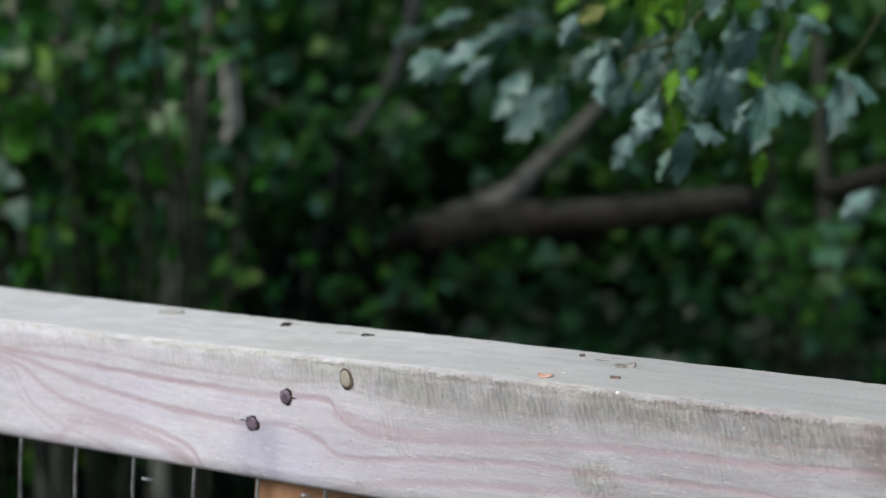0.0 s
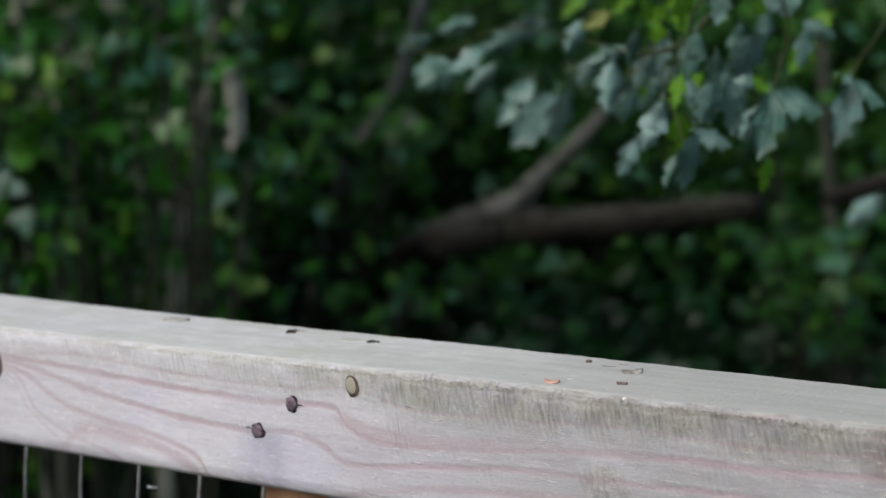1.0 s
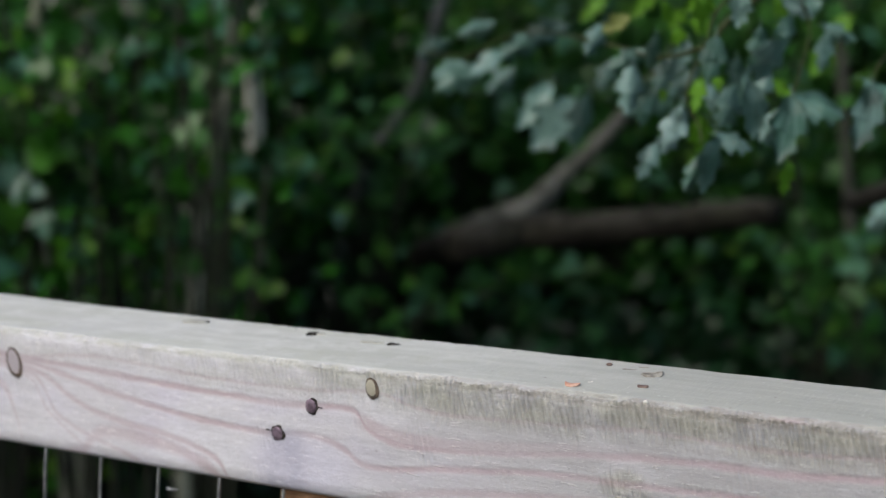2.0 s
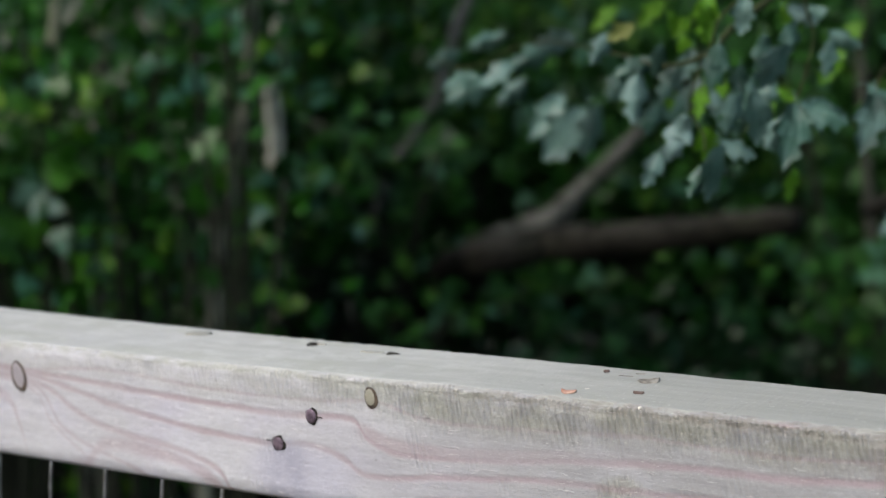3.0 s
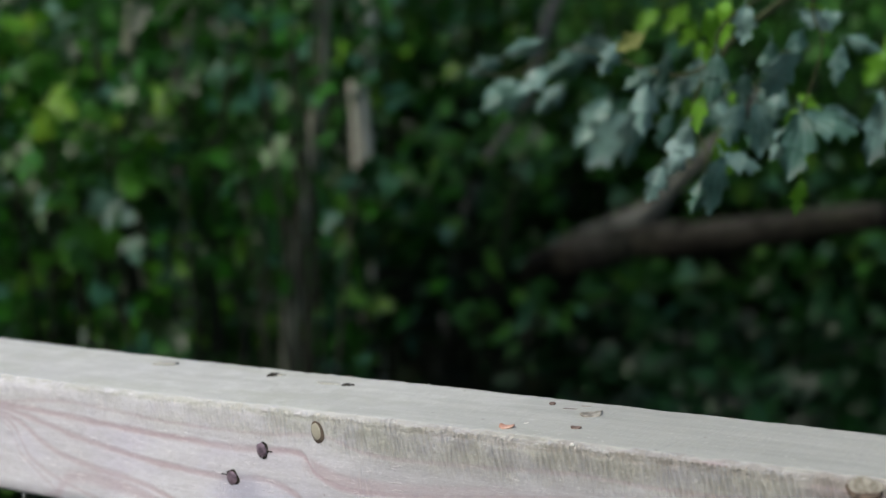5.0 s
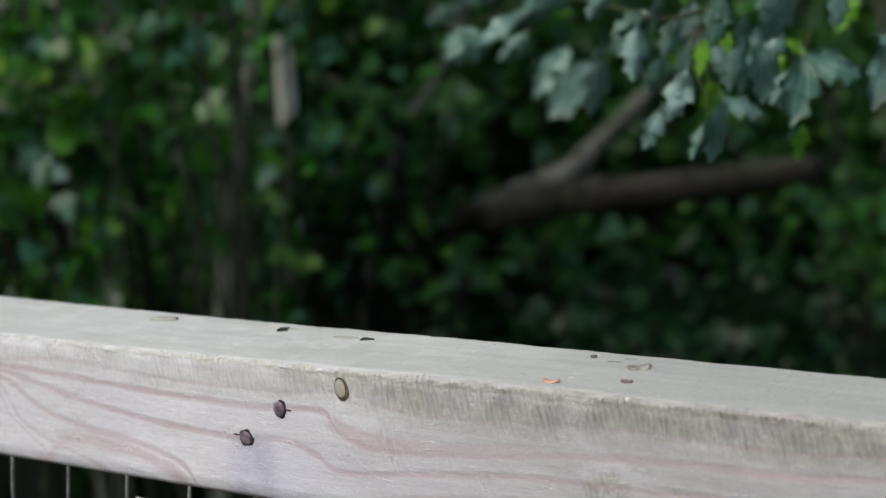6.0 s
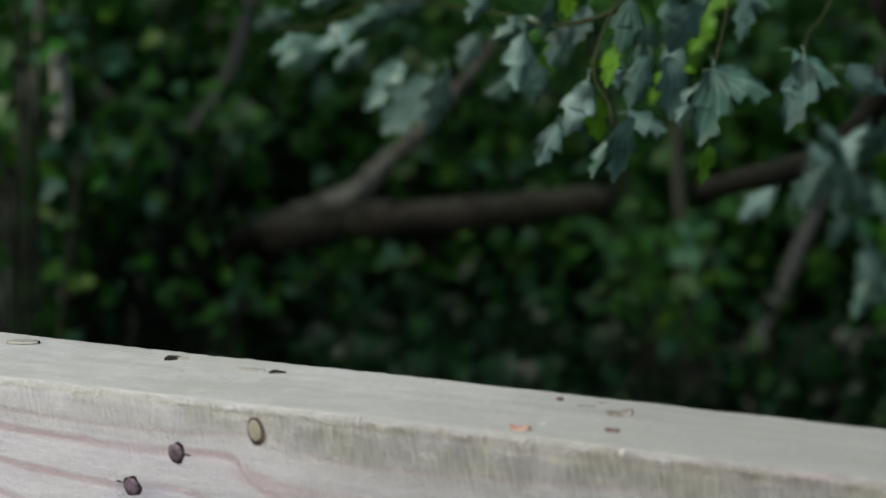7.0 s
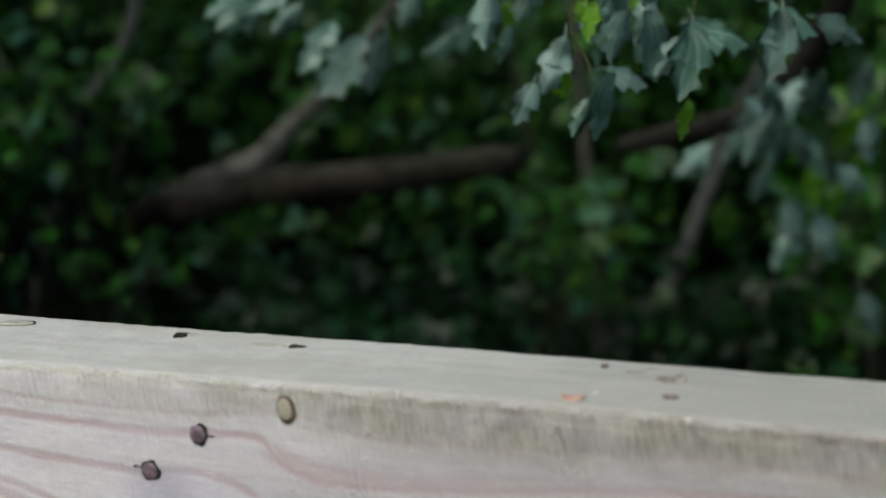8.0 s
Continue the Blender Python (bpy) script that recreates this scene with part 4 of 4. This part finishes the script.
tagged(low, "low plants and seedlings covering the woodland floor, painted shade-dark", "undergrowth", kind="stuff")

# far wood: trunks and leaves closing the view
count = 15000
turn = np.radians(rng.uniform(-75, 20, count))
away = rng.uniform(8.6, 13.0, count)
spots = np.stack([EYE[0] + away * np.sin(turn), EYE[1] + away * np.cos(turn), rng.uniform(-0.45, 3.4, count)], 1)
ways, normals = leaf_turns(rng, count)
far = part("far_wood", leaf_mesh("far_wood", spots, ways, normals, 0.20 * rng.uniform(0.6, 1.3, count), LEAF_SHADED), None)
tagged(far, "dense dark green foliage of the wood beyond", "woodland", kind="stuff")

for i in range(16):
    fx, fy = spot(-72 + 5.6 * i + place.uniform(-2, 2), place.uniform(8.5, 12.5))
    bm = bmesh.new()
    r = place.uniform(0.06, 0.15)
    tube(bm, [(0, 0, 0), (place.uniform(-0.1, 0.1), 0, 1.5), (place.uniform(-0.3, 0.3), 0.1, 3.5), (place.uniform(-0.4, 0.4), 0.2, 7)], [r * 1.2, r, r * 0.85, r * 0.4], 10, 0.2, i)
    t = thing("far_tree", Matrix.Translation((fx, fy, GROUND)), "tall dark tree in the shade of the wood", "tree", "far trees")
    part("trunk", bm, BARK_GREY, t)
    n = 320
    c = clumped(rng, n, np.array([(0.2, 0, 4.2), (-0.5, 0.3, 4.8), (0.5, -0.4, 5.3), (0, 0, 6.0), (-0.3, -0.5, 4.0)]), (0.6, 0.6, 0.5), 1.0)
    ways, normals = leaf_turns(rng, n)
    part("crown", leaf_mesh("crown", c, ways, normals, 0.30 * rng.uniform(0.6, 1.3, n), LEAF_FAR), None, t)

# leaf roof out of view, added to shade the undergrowth; gaps between its boughs
count = 9000
tufts = np.stack([rng.uniform(-12, 5, 70), rng.uniform(1.9, 12, 70), rng.uniform(2.6, 4.3, 70)], 1)
spots = clumped(rng, count, tufts, (0.75, 0.75, 0.35), 1.0)
ways, normals = leaf_turns(rng, count, 0.3)
# thinner on the side where the maple stands, to let more light in
keep = (spots[:, 0] + 0.9 * spots[:, 1] < 0) | (rng.random(count) < 0.15)
spots, ways, normals, count = spots[keep], ways[keep], normals[keep], int(keep.sum())
roof = part("leaf_canopy", leaf_mesh("leaf_canopy", spots, ways, normals, 0.25 * rng.uniform(0.6, 1.3, count), LEAF_FAR), None)
tagged(roof, "unseen green leaf canopy overhead, added to shade the undergrowth", "canopy", kind="stuff")


# ---- the maple whose branch hangs behind the rail ----
def maple_blade(name, material, seed, fold=0.16, curl=0.22):
    """A five-lobed leaf one unit long: base at the origin, tip along y, upper side along z."""
    half = [(0.74 * hx, hy) for hx, hy in ((0.0, 0.0), (0.10, 0.01), (0.20, 0.06), (0.27, 0.15), (0.30, 0.25), (0.38, 0.34), (0.46, 0.46), (0.45, 0.54), (0.35, 0.53), (0.25, 0.56), (0.23, 0.64), (0.29, 0.72),
                                           (0.31, 0.80), (0.24, 0.83), (0.15, 0.84), (0.11, 0.92), (0.05, 0.99), (0.0, 1.0))]
    rnd = random.Random(seed)
    bm = bmesh.new()

    def lift(px, py):
        return fold * abs(px) * (1 - 0.5 * abs(px)) - curl * py * py + 0.035 * math.sin(9 * py + 7 * abs(px) + seed)

    mid = [bm.verts.new((0, py, lift(0, py))) for px, py in half]
    for sign in (1, -1):
        rings = [mid]
        wide, slip = rnd.uniform(0.82, 1.12), rnd.uniform(-0.04, 0.04)
        for f in (0.4, 0.75, 1.0):
            row = []
            for i, (px, py) in enumerate(half):
                if i in (0, len(half) - 1):
                    row.append(mid[i])
                    continue
                qx = px * f * wide * (1 + rnd.uniform(-0.08, 0.08))
                qy = py + slip * f * min(1, 4 * px) + (0.55 * px * (1 - f) * -0.5) + rnd.uniform(-0.008, 0.008)
                row.append(bm.verts.new((sign * qx, qy, lift(qx, py))))
            rings.append(row)
        for a, b in zip(rings, rings[1:]):
            for i in range(len(half) - 1):
                quad = []
                for v in (a[i], b[i], b[i + 1], a[i + 1]) if sign > 0 else (a[i + 1], b[i + 1], b[i], a[i]):
                    if v not in quad:
                        quad.append(v)
                if len(quad) > 2:
                    bm.faces.new(quad)
    bmesh.ops.solidify(bm, geom=bm.faces[:], thickness=0.004)
    # the stalk
    tube(bm, [(0, 0.02, 0.0), (0.02, -0.10, -0.02), (0.06, -0.20, -0.10)], [0.010, 0.009, 0.010], 5)
    return mesh_of(bm, name, material)


BLADES = [maple_blade("leaf", LEAF_MAPLE, 1, -0.30, 0.02), maple_blade("leaf", LEAF_MAPLE, 2, -0.55, 0.10), maple_blade("leaf", LEAF_MAPLE, 3, -0.75, 0.16), maple_blade("leaf", LEAF_MAPLE, 4, 0.3, 0.08)]
FRESH = maple_blade("leaf", LEAF_FRESH, 5)
YELLOW = maple_blade("leaf", LEAF_YELLOW, 6, 0.3, 0.3)

MAPLE_BASE = Vector((1.05, 2.05, GROUND + 0.25))
maple = thing("maple_tree", Matrix.Translation(MAPLE_BASE), "field maple with blue-green lobed leaves overhanging the fence", "tree")


def rel(*pts):
    return [Vector(p) - MAPLE_BASE for p in pts]


bm = bmesh.new()
tube(bm, rel(MAPLE_BASE - Vector((0, 0, 0.3)), (1.02, 2.02, 0.8), (1.0, 2.05, 1.9), (0.9, 2.2, 3.6)), [0.085, 0.070, 0.060, 0.03], 14, 0.2, 2)
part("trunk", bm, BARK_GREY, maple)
BOUGHS = [((1.0, 2.03, 1.85), (0.45, 1.40, 1.60), (0.0, 0.92, 1.405), (-0.150, 0.70, 1.281), (-0.185, 0.570, 1.222), (-0.200, 0.555, 1.198), (-0.275, 0.605, 1.176), (-0.360, 0.665, 1.172), (-0.675, 0.977, 1.128), (-0.751, 0.976, 1.094), (-0.88, 1.063, 1.08)),
          ((-0.150, 0.70, 1.281), (-0.181, 0.556, 1.237), (-0.192, 0.538, 1.203), (-0.190, 0.510, 1.167), (-0.176, 0.508, 1.144), (-0.168, 0.498, 1.134))]
BOUGHS += [((-0.05, 0.82, 1.34), (-0.150, 0.632, 1.258), (-0.152, 0.622, 1.206), (-0.138, 0.580, 1.174), (-0.134, 0.560, 1.162)),
          ((1.02, 2.02, 1.10), (0.45, 1.80, 1.32), (-0.344, 1.596, 1.153), (-0.390, 1.623, 1.054), (-0.456, 1.694, 0.964), (-0.531, 1.763, 0.895), (-0.600, 1.816, 0.861), (-0.785, 2.076, 0.780), (-0.959, 2.318, 0.705)),
          ((0.20, 1.12, 1.49), (-0.08, 0.78, 1.26), (-0.098, 0.648, 1.195), (-0.094, 0.615, 1.174), (-0.088, 0.596, 1.167))]
boughs = []
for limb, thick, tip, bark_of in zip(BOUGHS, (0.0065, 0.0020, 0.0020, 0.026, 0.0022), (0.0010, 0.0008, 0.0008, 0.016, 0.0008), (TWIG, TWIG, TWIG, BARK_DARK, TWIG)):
    bm = bmesh.new()
    tube(bm, rel(*limb), [max(thick * (1 - i / (len(limb) - 1)) ** 1.6, tip) for i in range(len(limb))], 8, 0.2, thick)
    boughs.append(part("limb", bm, bark_of, maple))

# crown out of view, its clumps placed to shade rail and undergrowth
n = 1500
c = clumped(np.random.default_rng(8), n, np.array([(-1.45, -0.45, 2.25), (-0.85, -0.15, 2.35), (-1.25, 0.25, 2.45), (-0.45, -0.55, 2.2), (-1.0, 0.6, 2.6), (-1.7, 0.1, 2.5), (-0.1, -0.5, 2.6), (-0.5, -0.9, 2.9), (0.2, -1.0, 3.0), (-0.3, -1.3, 2.5), (0.1, -0.1, 3.2), (-0.7, -0.4, 3.3)]), (0.33, 0.33, 0.3), 1.0)
ways, normals = leaf_turns(np.random.default_rng(9), n)
part("crown", leaf_mesh("crown", c, ways, normals, np.full(n, 0.09), LEAF_WOOD, lobed=True), None, maple)


def spray(bough, leaves, seed):
    """Leaves of one bough that turn their upper side to the path: centre, length, sway of the tip, blade."""
    rnd = random.Random(seed)
    aside, out = Vector((0.76, 0.65, 0)), Vector((0.64, -0.76, 0.0))
    for at, size, sway, mesh in leaves:
        tip = aside * math.sin(radians(sway)) - Vector((0, 0, 1)) * math.cos(radians(sway)) + out * rnd.uniform(-0.05, 0.35)
        tip.normalize()
        face = out + Vector((0, 0, rnd.uniform(-0.15, 0.95))) + aside * rnd.uniform(-0.6, 0.6)
        face = (face - tip * face.dot(tip)).normalized()
        across = tip.cross(face)
        m = Matrix((across, tip, face)).transposed().to_4x4()
        ob = new("leaf", mesh)
        ob.parent = boughs[bough]
        ob.matrix_local = Matrix.Translation(Vector(at) - MAPLE_BASE) @ m @ Matrix.Diagonal((size * rnd.uniform(0.85, 1.12), size, size, 1)) @ Matrix.Translation((0, -0.5, 0))


# the near leaves of the drooping twigs
spray(1, [
    ((-0.198, 0.506, 1.139), 0.038, -20, BLADES[0]), ((-0.211, 0.493, 1.117), 0.029, -28, BLADES[2]), ((-0.157, 0.494, 1.120), 0.043, -10, BLADES[0]),
    ((-0.171, 0.495, 1.112), 0.027, -25, BLADES[2]), ((-0.159, 0.531, 1.134), 0.028, 72, BLADES[1]), ((-0.165, 0.532, 1.158), 0.033, -15, BLADES[1]),
    ((-0.142, 0.524, 1.157), 0.040, 6, BLADES[3]), ((-0.175, 0.553, 1.179), 0.025, -8, BLADES[0]), ((-0.161, 0.495, 1.196), 0.034, -10, BLADES[0])] + [
    ((-0.162, 0.479, 1.173), 0.025, -14, FRESH), ((-0.129, 0.551, 1.143), 0.050, -12, BLADES[3]), ((-0.142, 0.556, 1.145), 0.031, -38, BLADES[2]),
    ((-0.123, 0.592, 1.158), 0.040, 74, BLADES[1]), ((-0.086, 0.589, 1.152), 0.048, -15, BLADES[3]), ((-0.087, 0.625, 1.168), 0.038, 62, BLADES[1]),
    ((-0.132, 0.564, 1.104), 0.026, -6, FRESH), ((-0.162, 0.585, 1.186), 0.038, -28, BLADES[1])], 3)
# along the bough above them
spray(0, [
    ((-0.182, 0.597, 1.193), 0.033, -6, BLADES[0]), ((-0.163, 0.610, 1.205), 0.029, -4, BLADES[1]), ((-0.148, 0.639, 1.190), 0.031, -10, BLADES[0]),
    ((-0.168, 0.542, 1.228), 0.028, -6, BLADES[3]), ((-0.218, 0.577, 1.217), 0.034, 14, FRESH), ((-0.245, 0.582, 1.211), 0.021, -40, FRESH),
    ((-0.288, 0.589, 1.151), 0.040, -4, BLADES[2]), ((-0.268, 0.585, 1.183), 0.027, -14, BLADES[0]), ((-0.268, 0.606, 1.165), 0.034, -30, BLADES[1])] + [
    ((-0.331, 0.601, 1.185), 0.029, -28, BLADES[2]), ((-0.320, 0.610, 1.198), 0.025, -60, YELLOW), ((-0.309, 0.614, 1.168), 0.034, -64, BLADES[1]),
    ((-0.249, 0.597, 1.179), 0.028, -20, BLADES[3]), ((-0.284, 0.612, 1.131), 0.029, -20, BLADES[1]), ((-0.200, 0.691, 1.215), 0.029, 60, BLADES[2]),
    ((-0.207, 0.574, 1.155), 0.023, 10, BLADES[2]), ((-0.185, 0.612, 1.162), 0.031, -18, BLADES[1]), ((-0.192, 0.749, 1.192), 0.030, 70, BLADES[2])], 4)
# fresh green ones behind the blue ones
spray(0, [
    ((-0.312, 0.726, 1.201), 0.041, -8, FRESH), ((-0.343, 0.729, 1.193), 0.027, 34, FRESH), ((-0.342, 0.720, 1.132), 0.025, 10, FRESH),
    ((-0.294, 0.805, 1.109), 0.027, -20, FRESH), ((-0.283, 0.692, 1.099), 0.036, 14, FRESH), ((-0.334, 0.732, 1.173), 0.024, 20, FRESH),
    ((-0.462, 1.230, 1.096), 0.044, -30, FRESH), ((-0.333, 0.911, 1.186), 0.035, 34, FRESH), ((-0.256, 0.774, 1.136), 0.023, 60, FRESH)] + [
    ((-0.254, 0.660, 1.152), 0.020, -10, FRESH), ((-0.443, 0.843, 1.186), 0.034, -40, FRESH), ((-0.494, 1.331, 1.120), 0.041, -50, FRESH),
    ((-0.198, 0.702, 1.215), 0.024, -70, BLADES[1]), ((-0.731, 1.188, 1.132), 0.041, -50, FRESH)], 8)
# towards the bough's tip
spray(0, [
    ((-0.754, 0.969, 1.069), 0.052, -68, BLADES[1]), ((-0.733, 0.989, 1.086), 0.048, -60, BLADES[3]), ((-0.704, 1.015, 1.107), 0.056, -66, BLADES[2]),
    ((-0.656, 0.991, 1.127), 0.044, -74, BLADES[1]), ((-0.754, 1.147, 0.998), 0.077, -38, BLADES[3]), ((-0.670, 1.087, 1.019), 0.061, -12, BLADES[2]),
    ((-0.748, 1.037, 1.062), 0.040, -50, BLADES[2]), ((-0.870, 1.071, 1.079), 0.041, -60, BLADES[2]), ((-0.775, 1.025, 1.117), 0.042, -74, BLADES[1])], 5)
# on the limbs that come into view later
spray(3, [
    ((-0.813, 1.192, 1.008), 0.066, -38, BLADES[3]), ((-0.839, 1.061, 1.060), 0.042, -70, BLADES[1]), ((-0.644, 1.180, 1.043), 0.072, -62, BLADES[2]),
    ((-0.633, 1.076, 1.075), 0.037, -30, BLADES[1]), ((-0.236, 0.666, 1.130), 0.033, -14, BLADES[2]), ((-0.172, 0.596, 1.139), 0.037, 24, BLADES[2]),
    ((-0.159, 0.669, 1.149), 0.034, 70, BLADES[2]), ((-0.079, 0.698, 1.151), 0.038, 64, BLADES[2]), ((-0.520, 1.709, 0.880), 0.070, -20, BLADES[1])] + [
    ((-0.564, 1.630, 0.844), 0.053, -50, BLADES[0]), ((-0.443, 1.882, 0.799), 0.054, 60, BLADES[1]), ((-0.722, 2.491, 0.571), 0.107, 24, BLADES[2]),
    ((-0.257, 0.714, 1.146), 0.026, -10, BLADES[1]), ((-0.560, 1.116, 1.072), 0.040, -40, BLADES[1])], 6)
# in front of the dark limb
spray(3, [
    ((-0.384, 1.364, 0.935), 0.057, -30, BLADES[2]), ((-0.393, 1.470, 0.937), 0.056, 20, BLADES[1]), ((-0.493, 1.472, 0.884), 0.050, -50, BLADES[1]),
    ((-0.370, 1.379, 0.983), 0.051, 40, BLADES[2]), ((-0.334, 1.392, 0.980), 0.044, -20, BLADES[1]), ((-0.370, 1.474, 0.912), 0.053, 30, BLADES[2])], 9)
# beside the dark limb, seen at the end of the walk
spray(3, [
    ((-0.461, 1.577, 0.920), 0.055, 40, BLADES[2]), ((-0.414, 1.545, 0.946), 0.057, -30, BLADES[1]), ((-0.394, 1.605, 0.943), 0.055, 50, BLADES[2]),
    ((-0.389, 1.713, 0.945), 0.057, -20, BLADES[1]), ((-0.506, 1.763, 0.847), 0.058, -10, BLADES[2]), ((-0.488, 1.872, 0.823), 0.065, 30, BLADES[2]),
    ((-0.519, 2.075, 0.817), 0.050, -40, FRESH), ((-0.613, 2.320, 0.607), 0.088, 30, BLADES[1]), ((-0.803, 2.660, 0.491), 0.083, -30, BLADES[2])] + [
    ((-0.710, 2.511, 0.639), 0.068, 10, FRESH), ((-0.512, 1.655, 0.865), 0.050, -35, BLADES[2]), ((-0.398, 1.802, 0.863), 0.060, 10, BLADES[2]),
    ((-0.703, 2.611, 0.593), 0.066, -15, FRESH), ((-0.596, 2.498, 0.444), 0.078, 20, BLADES[2]), ((-0.786, 2.483, 0.634), 0.064, -20, BLADES[2])], 7)
